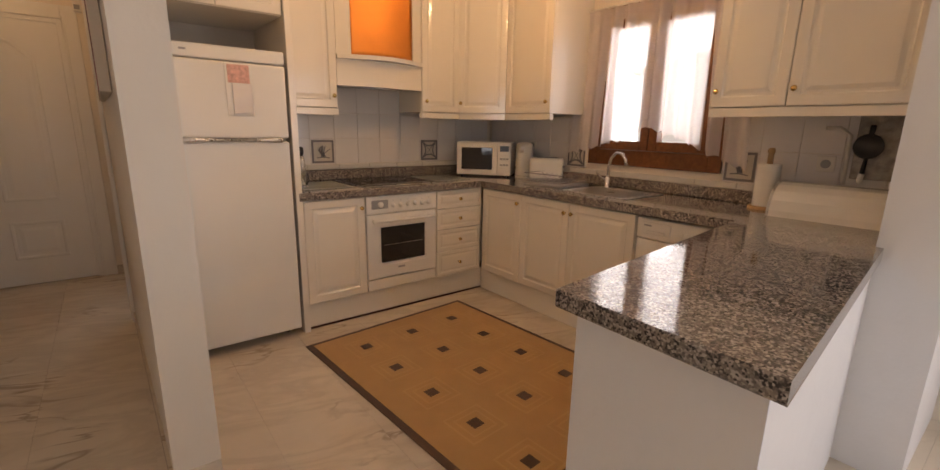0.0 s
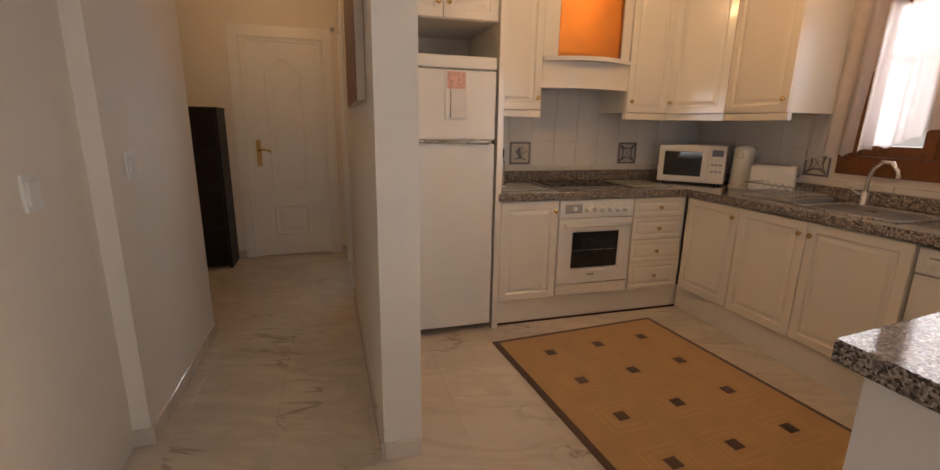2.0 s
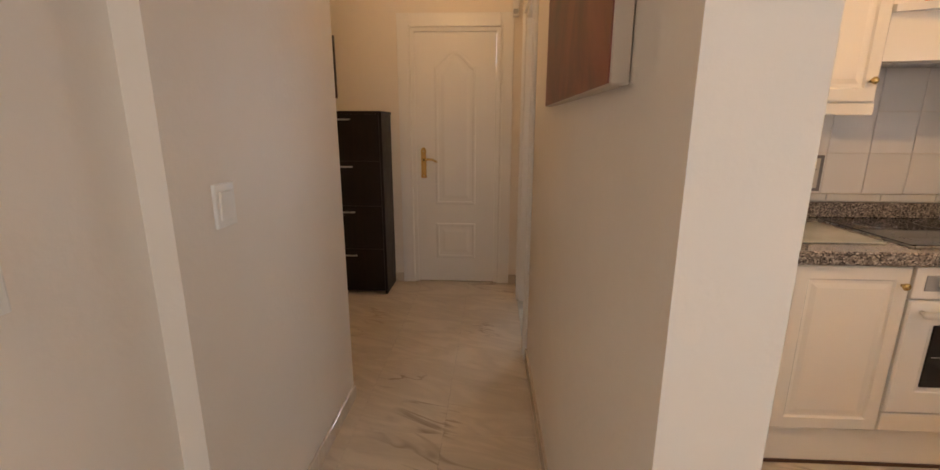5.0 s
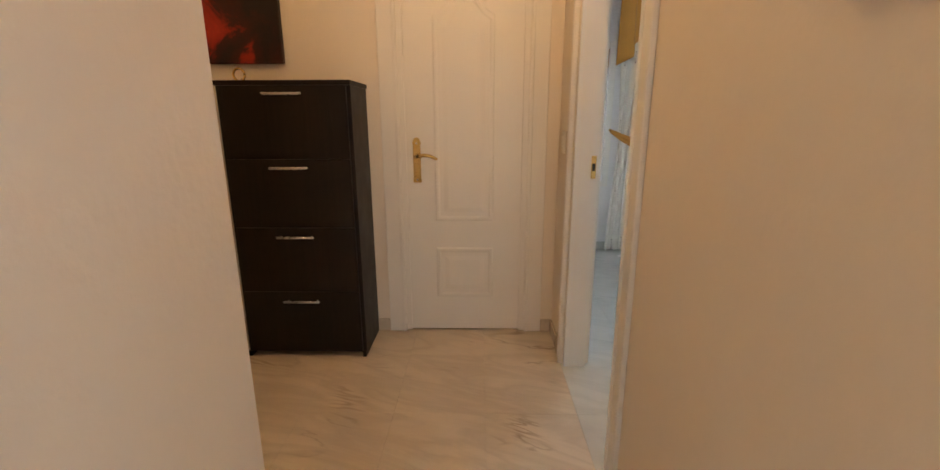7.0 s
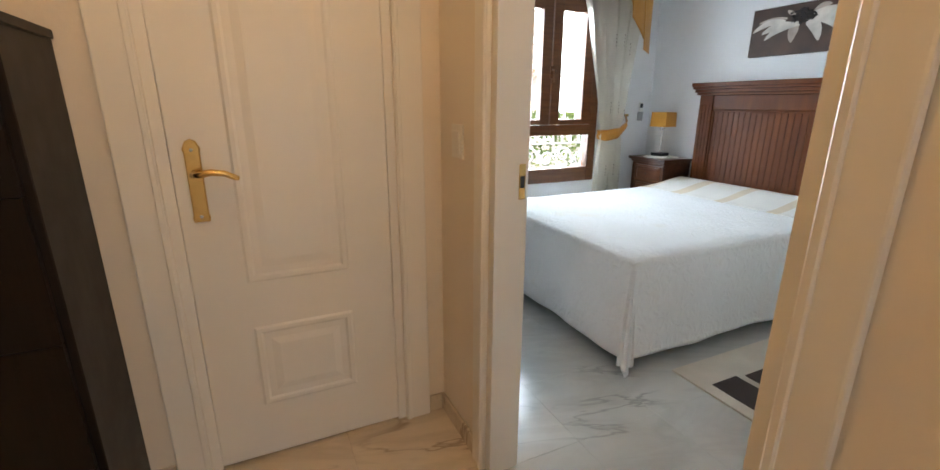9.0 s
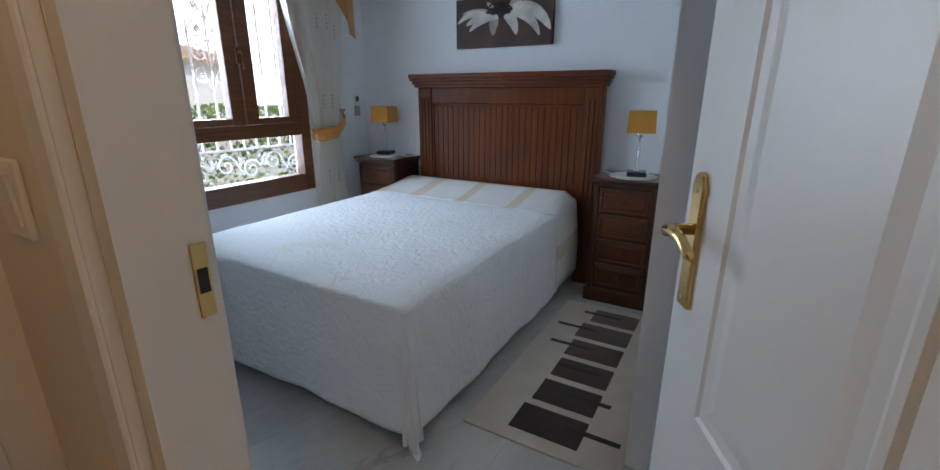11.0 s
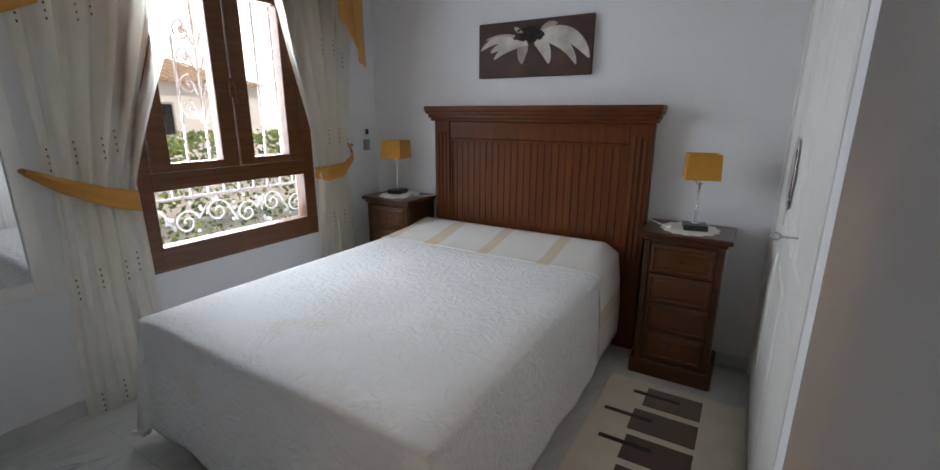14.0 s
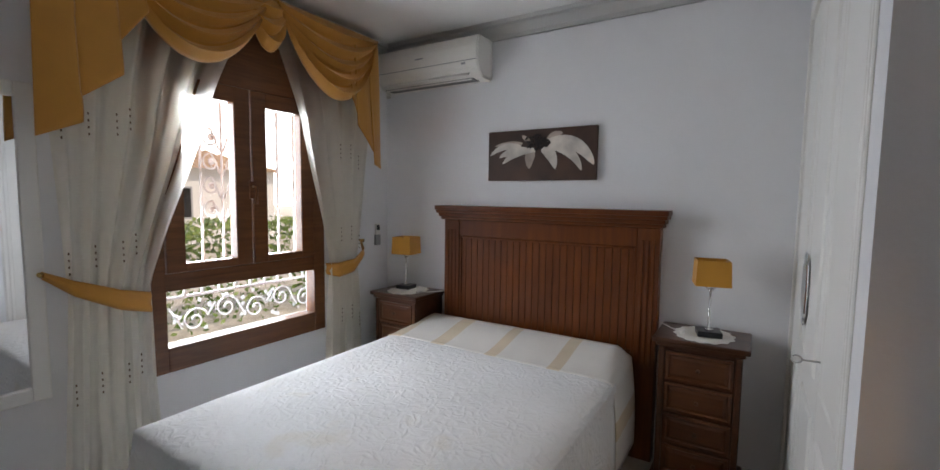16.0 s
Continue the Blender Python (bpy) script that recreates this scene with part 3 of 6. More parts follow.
def pillow_top(u, v):
    x = 2.42 + u * 0.40
    y = BY0 - 0.24 + v * (BY1 - BY0 + 0.48)
    dy = max(0.0, BY0 - y, y - BY1)
    cy = min(max(y, BY0), BY1)
    hump = 0.014 + 0.060 * (3 * u * u - 2 * u ** 3)
    if dy <= 0:
        return Vector((x, y, BZ + 0.012 + hump * min(1.0, (min(y - BY0, BY1 - y) / 0.10 + 0.4))))
    return Vector((x, cy + math.copysign(0.012 * math.sin(math.pi * min(1.0, dy / 0.24)) + 0.014 + 0.13 * dy, y - 0.5), BZ + 0.012 + hump * 0.4 * (1 - dy / 0.24) - dy * 1.95 + 0.002 * math.sin(x * 50)))


bmp = sheet(20, 80, pillow_top, 0.005)
me = part("sheet", bmp, STRIPE, pillow, "", True)
me.data.materials.append(STRIPE_GOLD)
for p in me.data.polygons:
    if any(abs(p.center.y - c) < 0.045 for c in (0.12, 0.50, 0.86, 1.20)) or p.center.y < BY0 - 0.02 and 0.30 < p.center.z < 0.40:
        p.material_index = 1

head = thing("headboard", "cherry-stained wooden headboard with grooved boards and a cornice", "headboard")
HX = 2.87
for y0, y1 in ((-0.30, -0.18), (1.00, 1.12)):
    post = part("post", block(HX - 0.015, HX + 0.06, y0, y1, 0.0, 1.32, 0.004, 1), CHERRY, head)
    for k in range(3):
        yy = y0 + 0.03 + k * 0.03
        part("reed", block(HX - 0.021, HX - 0.012, yy - 0.007, yy + 0.007, 0.55, 1.25, 0.003, 2), CHERRY, post)
part("top_rail", block(HX - 0.008, HX + 0.055, -0.18, 1.00, 1.21, 1.32, 0.004, 1), CHERRY, head)
part("bottom_rail", block(HX - 0.008, HX + 0.055, -0.18, 1.00, 0.30, 0.60, 0.004, 1), CHERRY, head)
for k in range(26):
    y0 = -0.18 + k * 0.04538
    part("grooved_board", block(HX + 0.010, HX + 0.03, y0 + 0.0008, y0 + 0.0446, 0.60, 1.21, 0.002, 1), CHERRY, head)
part("backing", block(HX + 0.03, HX + 0.045, -0.18, 1.00, 0.60, 1.21), CHERRY, head)
bm = bmesh.new()
for out, z0, z1 in ((0.022, 1.32, 1.34), (0.036, 1.34, 1.365), (0.052, 1.365, 1.385), (0.060, 1.385, 1.415)):
    block(HX - 0.015 - out, HX + 0.06, -0.30 - out * 0.75, 1.12 + out * 0.75, z0, z1, 0.005, 2, bm=bm)
part("cornice", bm, CHERRY, head)
bm = bmesh.new()
for a in ((-0.18, -0.165, 0.60, 1.21), (0.985, 1.00, 0.60, 1.21), (-0.165, 0.985, 0.60, 0.615), (-0.165, 0.985, 1.195, 1.21)):
    block(HX - 0.003, HX + 0.011, *a, 0.003, 1, bm=bm)
part("beading", bm, CHERRY, head)


DRAWER_WOOD = wood("mid_walnut_stain", (0.070, 0.022, 0.008), (0.15, 0.050, 0.019), 0.34, (2.5, 30.0, 30.0), 0.2)


def nightstand(m):
    ob = thing("nightstand", "dark-stained wooden nightstand with four drawers", "nightstand", "nightstands beside the bed", m)
    w, d, h = 0.36, 0.31, 0.80
    bm = block(-w / 2, w / 2, 0.01, d, 0.09, h - 0.03, 0.004, 1)
    part("carcass", bm, WALNUT, ob)
    part("plinth", block(-w / 2 - 0.022, w / 2 + 0.022, -0.012, d, 0.0, 0.09, 0.012, 3), WALNUT, ob)
    for s in (-1, 1):
        part("pilaster", block(s * w / 2 - 0.028 if s > 0 else -w / 2, w / 2 if s > 0 else -w / 2 + 0.028, -0.006, 0.012, 0.09, h - 0.05, 0.006, 2), WALNUT, ob)
    bm = bmesh.new()
    block(-w / 2 - 0.012, w / 2 + 0.012, -0.016, d, h - 0.045, h - 0.025, 0.007, 2, bm=bm)
    block(-w / 2 - 0.030, w / 2 + 0.030, -0.034, d, h - 0.025, h, 0.010, 3, bm=bm)
    part("top", bm, WALNUT, ob)
    for k in range(4):
        z = 0.115 + k * 0.158
        dr = part("drawer_front", rings_panel(w - 0.07, 0.143, [(0, 0.014), (0.012, 0.018), (0.018, 0.010), (0.034, 0.016)], 0.004, at=(-w / 2 + 0.035, 0.01, z)), DRAWER_WOOD, ob)
        knob = lathe([(0.004, 0.0), (0.004, 0.008), (0.009, 0.011), (0.010, 0.016), (0.007, 0.020), (0.002, 0.021)], 14, pose(0, -0.004, z + 0.071, 90))
        part("knob", knob, WALNUT, dr, "small dark wooden knob", True)
    return ob


nsB = nightstand(pose(2.62, -0.535, 0, 0, 0, -90))
copy_thing(nsB, pose(2.62, 1.37, 0, 0, 0, -90))


def doily(m):
    def f(u, v):
        a, r = 2 * math.pi * u, 0.135 * v
        edge = 1 + (0.045 * math.cos(14 * a) if v > 0.9 else 0)
        return Vector((r * edge * 1.15 * math.cos(a), r * edge * math.sin(a), 0.002 + 0.0012 * math.sin(9 * r * 40)))
    bm = sheet(84, 6, f, 0.0015)
    ob = whole("doily", bm, DOILY, "round white crocheted doily on the nightstand", "doily", "doilies")
    ob.matrix_world = m
    return ob


SHADE_CLOTH = cloth("ochre_lamp_shade", (0.64, 0.29, 0.035), 0.1)


def table_lamp(m):
    ob = thing("table_lamp", "small lamp with an ochre square shade and chrome stem", "table lamp", "lamps on the nightstands", m)
    part("base", block(-0.055, 0.055, -0.055, 0.055, 0.0, 0.028, 0.004, 2), PLASTIC_BLACK, ob, "black square base")
    bm = lathe([(0.022, 0.028), (0.022, 0.034), (0.0065, 0.038), (0.0065, 0.22), (0.012, 0.225), (0.012, 0.23)], 14)
    part("stem", bm, CHROME, ob, "", True)
    part("socket", lathe([(0.016, 0.23), (0.024, 0.24), (0.024, 0.258), (0.016, 0.27)], 16), CHROME, ob, "", True)
    bm = bmesh.new()
    lo, hi, t, z0, z1 = 0.078, 0.073, 0.003, 0.255, 0.378
    rows = [[bm.verts.new((sx * r, sy * r, z)) for sx, sy in ((-1, -1), (1, -1), (1, 1), (-1, 1))] for r, z in ((lo, z0), (hi, z1), (hi - t, z1), (lo - t, z0))]
    for k in range(4):
        a, b = rows[k], rows[(k + 1) % 4]
        for j in range(4):
            bm.faces.new((a[j], a[(j + 1) % 4], b[(j + 1) % 4], b[j]))
    part("shade", bm, SHADE_CLOTH, ob, "ochre fabric square shade")
    return ob


doily(pose(2.76, -0.54, 0.80))
doily(pose(2.76, 1.37, 0.80))
la = table_lamp(pose(2.755, -0.56, 0.804, 0, 0, 12))
copy_thing(la, pose(2.80, 1.42, 0.804, 0, 0, 8))
for name_y, s in ((-0.42, 1), (1.22, -1)):
    pts = [(2.72, name_y - s * 0.02, 0.808), (2.78, name_y + s * 0.03, 0.806), (2.86, name_y + s * 0.10, 0.808), (2.90, name_y + s * 0.13, 0.79), (2.915, name_y + s * 0.145, 0.50), (2.92, name_y + s * 0.145, 0.30)]
    cord = thing("lamp_cord", "thin white lamp cord with an inline switch", "cord", "lamp cords")
    part("cord", tube(pts, 0.003, 6), PLASTIC_WHITE, cord, "", True)
    part("inline_switch", block(2.70, 2.755, name_y - s * 0.025 - 0.009, name_y - s * 0.025 + 0.009, 0.802, 0.818, 0.004, 2), PLASTIC_WHITE, cord)

# flower canvas: sepia daisy
BROWN_INK = plain("dark_brown_print", (0.060, 0.025, 0.014), 0.6, vary=0.5, scale=6.0)
PETAL = plain("pale_print", (0.62, 0.56, 0.50), 0.6, vary=0.35, scale=9.0)
PETAL_DIM = plain("mid_print", (0.44, 0.35, 0.29), 0.6, vary=0.35, scale=9.0)
canvas = thing("picture", "brown canvas print of a pale daisy above the bed", "picture", m=pose(2.947, 0.81, 1.585, 0, 0, -90))
PW, PH = 0.73, 0.32
part("canvas", block(0, PW, -0.028, 0.0, 0, PH, 0.003, 1), BROWN_INK, canvas)


def petal(p0, p1, p2, width, out, material):
    """Flat printed petal along a drooping curve."""
    n = 10
    bm = bmesh.new()
    left, right = [], []
    for k in range(n + 1):
        u = k / n
        px, pz = (p0[q] * (1 - u) ** 2 + 2 * p1[q] * u * (1 - u) + p2[q] * u * u for q in (0, 1))
        dx, dz = ((p1[q] - p0[q]) * (1 - u) + (p2[q] - p1[q]) * u for q in (0, 1))
        ln = math.hypot(dx, dz) or 1.0
        w = width * (0.25 + 0.75 * math.sin(math.pi * min(1, 0.10 + 0.90 * u) * 0.98)) if k < n else width * 0.12
        for side, s in ((left, 1), (right, -1)):
            side.append(bm.verts.new((min(max(px - s * dz / ln * w, 0.004), PW - 0.004), -0.0285 - out, min(max(pz + s * dx / ln * w, 0.004), PH - 0.004))))
    for k in range(n):
        bm.faces.new((left[k], left[k + 1], right[k + 1], right[k]))
    part("petal", bm, material, canvas)


for k, (bx, bz, mx, mz, ex, ez, w) in enumerate([(.42, .235, .62, .27, .715, .09, .040), (.42, .21, .58, .21, .64, .06, .030), (.38, .19, .45, .20, .475, .07, .036),
                                                 (.34, .19, .20, .20, .11, .11, .024), (.28, .20, .16, .20, .085, .15, .022), (.24, .215, .11, .245, .015, .165, .020)]):
    petal((bx, bz), (mx, mz), (ex, ez), w, 0.0006 * (1 + k % 3), PETAL)
for k, (bx, bz, mx, mz, ex, ez, w) in enumerate([(.33, .19, .29, .17, .30, .075, .034), (.42, .25, .46, .29, .52, .285, .020), (.30, .25, .27, .265, .245, .285, .014), (.25, .235, .15, .25, .05, .225, .012)]):
    petal((bx, bz), (mx, mz), (ex, ez), w, 0.0004, PETAL_DIM)
bm = bmesh.new()
rnd = random.Random(4)
for k in range(110):
    a, r = rnd.uniform(0, 6.28), math.sqrt(rnd.random())
    c = (0.347 + 0.092 * r * math.cos(a), -0.0315, 0.238 + 0.045 * r * math.sin(a))
    join(bm, lathe([(0.008, -0.004), (0.006, 0.0015), (0.001, 0.003)], 7, pose(*c, 90)))
part("flower_centre", bm, plain("seed_print", (0.018, 0.008, 0.006), 0.6, vary=0.6, scale=60), canvas)

# air conditioner
ac = thing("air_conditioner", "cream wall-mounted split air conditioner", "air conditioner", m=pose(2.95, 1.665, 2.245, 0, 0, -90))
prof = [(0.0, 0.0), (-0.13, 0.0), (-0.185, 0.05), (-0.20, 0.10), (-0.20, 0.20), (-0.18, 0.255), (0.0, 0.26)]
bm = bmesh.new()
ends = [[bm.verts.new((x, y, z)) for y, z in prof] for x in (0.0, 0.86)]
for k in range(len(prof)):
    bm.faces.new((ends[0][k], ends[0][(k + 1) % len(prof)], ends[1][(k + 1) % len(prof)], ends[1][k]))
bm.faces.new(ends[0][::-1])
bm.faces.new(ends[1])
bmesh.ops.bevel(bm, geom=[e for e in bm.edges], offset=0.008, segments=2, affect="EDGES")
part("casing", bm, PLASTIC_WHITE, ac)
for k in range(2):
    fl = part("air_flap", block(0.05, 0.78, -0.006, 0.006, -0.022, 0.022, 0.003, 1), PLASTIC_WHITE, ac)
    fl.matrix_local = pose(0, -0.165 + 0.045 * k, 0.022 - 0.018 * k, -48 - 14 * k)
part("air_slot", block(0.04, 0.79, -0.14, -0.05, -0.003, 0.002), PLASTIC_BLACK, ac)
part("front_grille_line", block(0.01, 0.85, -0.2022, -0.199, 0.098, 0.102), PLASTIC_GREY, ac)
part("indicator", block(0.74, 0.77, -0.204, -0.199, 0.075, 0.088, 0.002, 1), PLASTIC_GREY, ac)
part("badge", block(0.36, 0.43, -0.2022, -0.199, 0.155, 0.163), PLASTIC_GREY, ac)
part("pipe_cover", tube([(-0.005, -0.06, 0.05), (-0.03, -0.03, -0.02), (-0.035, -0.02, 0.20)], 0.02, 8), PLASTIC_WHITE, ac, "", True)

# remote control in its holder
rem = thing("remote_control", "grey air conditioner remote in a wall holder", "remote control")
part("holder", block(2.80, 2.85, YW - 0.022, YW, 1.10, 1.18, 0.004, 2), PLASTIC_GREY, rem)
rc = part("remote", block(2.803, 2.847, YW - 0.02, YW - 0.004, 1.18, 1.265, 0.004, 2), PLASTIC_WHITE, rem)
part("display", block(2.809, 2.841, YW - 0.0215, YW - 0.0195, 1.215, 1.255), PLASTIC_BLACK, rc)

# bedroom rug
RUG_CREAM = cloth("cream_rug_pile", (0.66, 0.60, 0.50), 0.12, 500, 0.8)
rug = thing("rug", "cream bedside rug with brown blocks and dark bars", "rug")
RUG_DARK = cloth("rug_pile_dark", (0.012, 0.008, 0.007), 0.2, 500, 0.8)
RX0, RX1, RY0, RY1 = 1.21, 2.535, -0.90, -0.27
part("woven_ground", block(RX0, RX1, RY0, RY1, 0.0, 0.010, 0.004, 2), RUG_CREAM, rug)
tones = [(0.028, 0.014, 0.011), (0.036, 0.018, 0.015), (0.060, 0.034, 0.027), (0.085, 0.055, 0.043), (0.11, 0.073, 0.057), (0.15, 0.11, 0.085)]
for k, c in enumerate(tones):
    shade = cloth("rug_pile_brown", c, 0.2, 500, 0.8)
    x0 = RX0 + 0.065 + k * 0.207
    part("block", block(x0, x0 + 0.165, -0.72, (-0.44, -0.455, -0.46, -0.455, -0.445, -0.47)[k], 0.009, 0.0125, 0.001, 1), shade, rug)
    y1 = (-0.64, -0.555, -0.46, -0.35, -0.32, -0.41)[k]
    part("bar", block(x0 + 0.088, x0 + 0.113, y1 - 0.215, y1, 0.012, 0.0135), RUG_DARK, rug)
# ---------------------------------------------------------------- bedroom window, curtains


def bar(bm, x0, x1, z0, z1, y0, y1, bevel=0.006):
    return block(x0, x1, y0, y1, z0, z1, bevel, 2, bm=bm)


win = thing("window_1", "varnished brown wooden window, shut, with a low fixed pane", "window")
tagged(win, kind="structure")
F0, F1 = YW - 0.018, YW + 0.07
bm = bmesh.new()
bar(bm, 1.25, 1.33, 0.575, 2.40, F0, F1)
bar(bm, 2.225, 2.31, 0.575, 2.40, F0, F1)
bar(bm, 1.33, 2.225, 0.575, 0.70, F0, F1)
bar(bm, 1.33, 2.225, 0.985, 1.075, F0, F1)
bar(bm, 1.33, 2.225, 2.06, 2.40, F0, F1)
part("window_frame", bm, WINDOW_WOOD, win)
for x0, x1 in ((1.335, 1.790), (1.800, 2.22)):
    bm = bmesh.new()
    bar(bm, x0, x0 + 0.09, 1.077, 2.058, F0 - 0.008, F1 - 0.03)
    bar(bm, x1 - 0.092, x1, 1.077, 2.058, F0 - 0.008, F1 - 0.03)
    bar(bm, x0 + 0.09, x1 - 0.092, 1.077, 1.12, F0 - 0.008, F1 - 0.03)
    bar(bm, x0 + 0.09, x1 - 0.092, 1.972, 2.058, F0 - 0.008, F1 - 0.03)
    sash = part("sash", bm, WINDOW_WOOD, win)
    pane = part("pane", block(x0 + 0.088, x1 - 0.09, YW + 0.02, YW + 0.026, 1.118, 1.974), GLASS, sash)
    pane.visible_shadow = False
pane = part("pane", block(1.328, 2.227, YW + 0.03, YW + 0.036, 0.698, 0.987), GLASS, win)
pane.visible_shadow = False
hd = part("window_handle", block(1.775, 1.815, F0 - 0.016, F0 - 0.006, 1.45, 1.55, 0.004, 2), WINDOW_WOOD, win, "small dark window handle")
part("lever", tube([(1.795, F0 - 0.012, 1.52), (1.795, F0 - 0.045, 1.52), (1.795, F0 - 0.05, 1.42)], 0.007, 8), WINDOW_WOOD, hd, "", True)
part("window_sill", block(1.20, 2.36, YW + 0.08, YW + 0.34, 0.525, 0.573, 0.006, 1), plain("white_stone_sill", (0.78, 0.77, 0.74), 0.6), win, "white outer stone sill")


def scroll(cx, cz, r, turns, start, way, y, n=26):
    return [(cx + way * r * (1 - 0.8 * k / n) * math.cos(start + turns * 2 * math.pi * k / n), y, cz + r * (1 - 0.8 * k / n) * math.sin(start + turns * 2 * math.pi * k / n)) for k in range(n + 1)]


grille = thing("window_grille", "pale painted wrought-iron window grille with scrolls", "window grille")
GY = YW + 0.26
for z in (0.62, 0.99, 2.36):
    part("rail", block(1.10, 2.60, GY - 0.005, GY + 0.005, z, z + 0.024), IRON, grille)
for k in range(12):
    x = 1.16 + k * 0.125
    bm = bmesh.new()
    n = 40
    rows = []
    for j in range(n + 1):
        z = 0.99 + j * (1.37 / n)
        a = j * 0.55 if 6 < j < 34 else 0.8
        rows.append([bm.verts.new((x + 0.009 * math.cos(a + q * math.pi / 2), GY + 0.009 * math.sin(a + q * math.pi / 2), z)) for q in range(4)])
    for a, b in zip(rows, rows[1:]):
        for q in range(4):
            bm.faces.new((a[q], a[(q + 1) % 4], b[(q + 1) % 4], b[q]))
    part("twisted_bar", bm, IRON, grille)
for k in range(15):
    part("short_bar", block(1.14 + k * 0.10, 1.152 + k * 0.10, GY - 0.005, GY + 0.005, 0.90, 0.99), IRON, grille)
part("rail", block(1.10, 2.60, GY - 0.005, GY + 0.005, 0.885, 0.90), IRON, grille)
for side in (-1, 1):
    bm = bmesh.new()
    for zc in (1.38, 1.52, 1.66, 1.80):
        tube(scroll(1.785 + side * 0.062, zc, 0.055, 1.3, 0.5 * math.pi, -side, GY), 0.006, 6, bm)
        tube([(1.785 + side * 0.012, GY, zc - 0.07), (1.785 + side * 0.03, GY, zc - 0.02), (1.785 + side * 0.062, GY, zc + 0.055)], 0.006, 6, bm)
        join(bm, lathe([(0.004, -0.004), (0.018, 0), (0.004, 0.004)], 8, pose(1.785 + side * 0.062, GY, zc, 90)))
    part("scroll_ornament", bm, IRON, grille, "", True)
rnd = random.Random(8)
for k in range(7):
    x, up = 1.22 + k * 0.19, 1 if k % 2 else -1
    bm = tube(scroll(x, 0.765 + up * 0.02, 0.075, 1.45, 0.2, 1, GY, 30), 0.006, 6)
    tube([(x + 0.075, GY, 0.78 + up * 0.015), (x + 0.12, GY, 0.77 - up * 0.06), (x + 0.19 - 0.07, GY, 0.76 - up * 0.02)], 0.006, 6, bm)
    for q in range(5):
        a = rnd.uniform(0, 6.28)
        c = Vector((x + 0.095 * math.cos(a), GY, 0.765 + 0.085 * math.sin(a)))
        leaf = bmesh.new()
        way = Vector((math.cos(a + 0.7), 0, math.sin(a + 0.7)))
        nor = Vector((-way.z, 0, way.x))
        ring = [leaf.verts.new(c + way * 0.035 * p + nor * 0.014 * w + Vector((0, d, 0))) for p, w, d in ((0, 0, 0), (0.4, 1, 0.003), (1, 0, 0), (0.4, -1, 0.003))]
        leaf.faces.new(ring)
        bmesh.ops.solidify(leaf, geom=leaf.faces[:], thickness=0.004)
        join(bm, leaf)
    part("scroll_leafwork", bm, IRON, grille, "", True)

# sheer curtains, tied back


def lerp(pts, z):
    for (z0, v0), (z1, v1) in zip(pts, pts[1:]):
        if z0 >= z >= z1:
            t = (z0 - z) / (z0 - z1)
            t = 0.7 * t + 0.3 * t * t * (3 - 2 * t)
            return v0 + (v1 - v0) * t
    return pts[-1][1]


def sheer(label, left, right, depth, folds, seed, y0):
    rnd = random.Random(seed)
    ph = [rnd.uniform(0, 6.28) for _ in range(5)]

    def f(u, v):
        z = 2.50 - v * 2.485
        xl, xr = lerp(left, z), lerp(right, z)
        x = xl + u * (xr - xl)
        amp = depth * (0.6 + 0.4 * math.sin(3 * v + ph[0]))
        tie = math.exp(-((z - 1.05) / 0.12) ** 2)
        w = math.sin(u * folds * 2 * math.pi + ph[1] + 0.5 * math.sin(v * 4 + ph[2])) + 0.22 * math.sin(u * folds * 4.6 * math.pi + ph[3] + v * 2)
        return Vector((x + 0.008 * math.sin(u * folds * 6.28 + v * 3), y0 - (1 - 0.35 * tie) * amp * w, z))
    return whole("curtain", sheet(120, 60, f, 0.0), SHEER, label, "curtain", "bedroom curtains", smooth=True)


cl = sheer("long sheer cream curtain tied back, with dotted embroidery", [(2.5, 0.88), (1.05, 0.93), (0, 0.88)], [(2.5, 1.76), (1.9, 1.53), (1.05, 1.245), (0.6, 1.25), (0, 1.28)], 0.036, 5.5, 1, YW - 0.066)
cr = sheer("long sheer cream curtain tied back, with dotted embroidery", [(2.5, 1.90), (1.9, 2.10), (1.05, 2.30), (0.6, 2.28), (0, 2.26)], [(2.5, 2.76), (1.05, 2.55), (0.6, 2.57), (0, 2.60)], 0.034, 4.5, 2, YW - 0.064)
DOT = cloth("brown_embroidery", (0.16, 0.10, 0.06), 0.1)
for cur, cols, seed in ((cl, (0.93, 1.02, 1.12, 1.17), 5), (cr, (2.37, 2.46, 2.53), 6)):
    rnd = random.Random(seed)
    for cx in cols:
        z = 2.2 + rnd.uniform(0, 0.2)
        while z > 0.1:
            for q in range(4):
                stitch = part("embroidered_dash", block(-0.0028, 0.0028, -0.0008, 0.0008, -0.005, 0.005), DOT, cur)
                stitch.matrix_local = pose(cx, YW - 0.118, z - q * 0.028)
            z -= 0.55

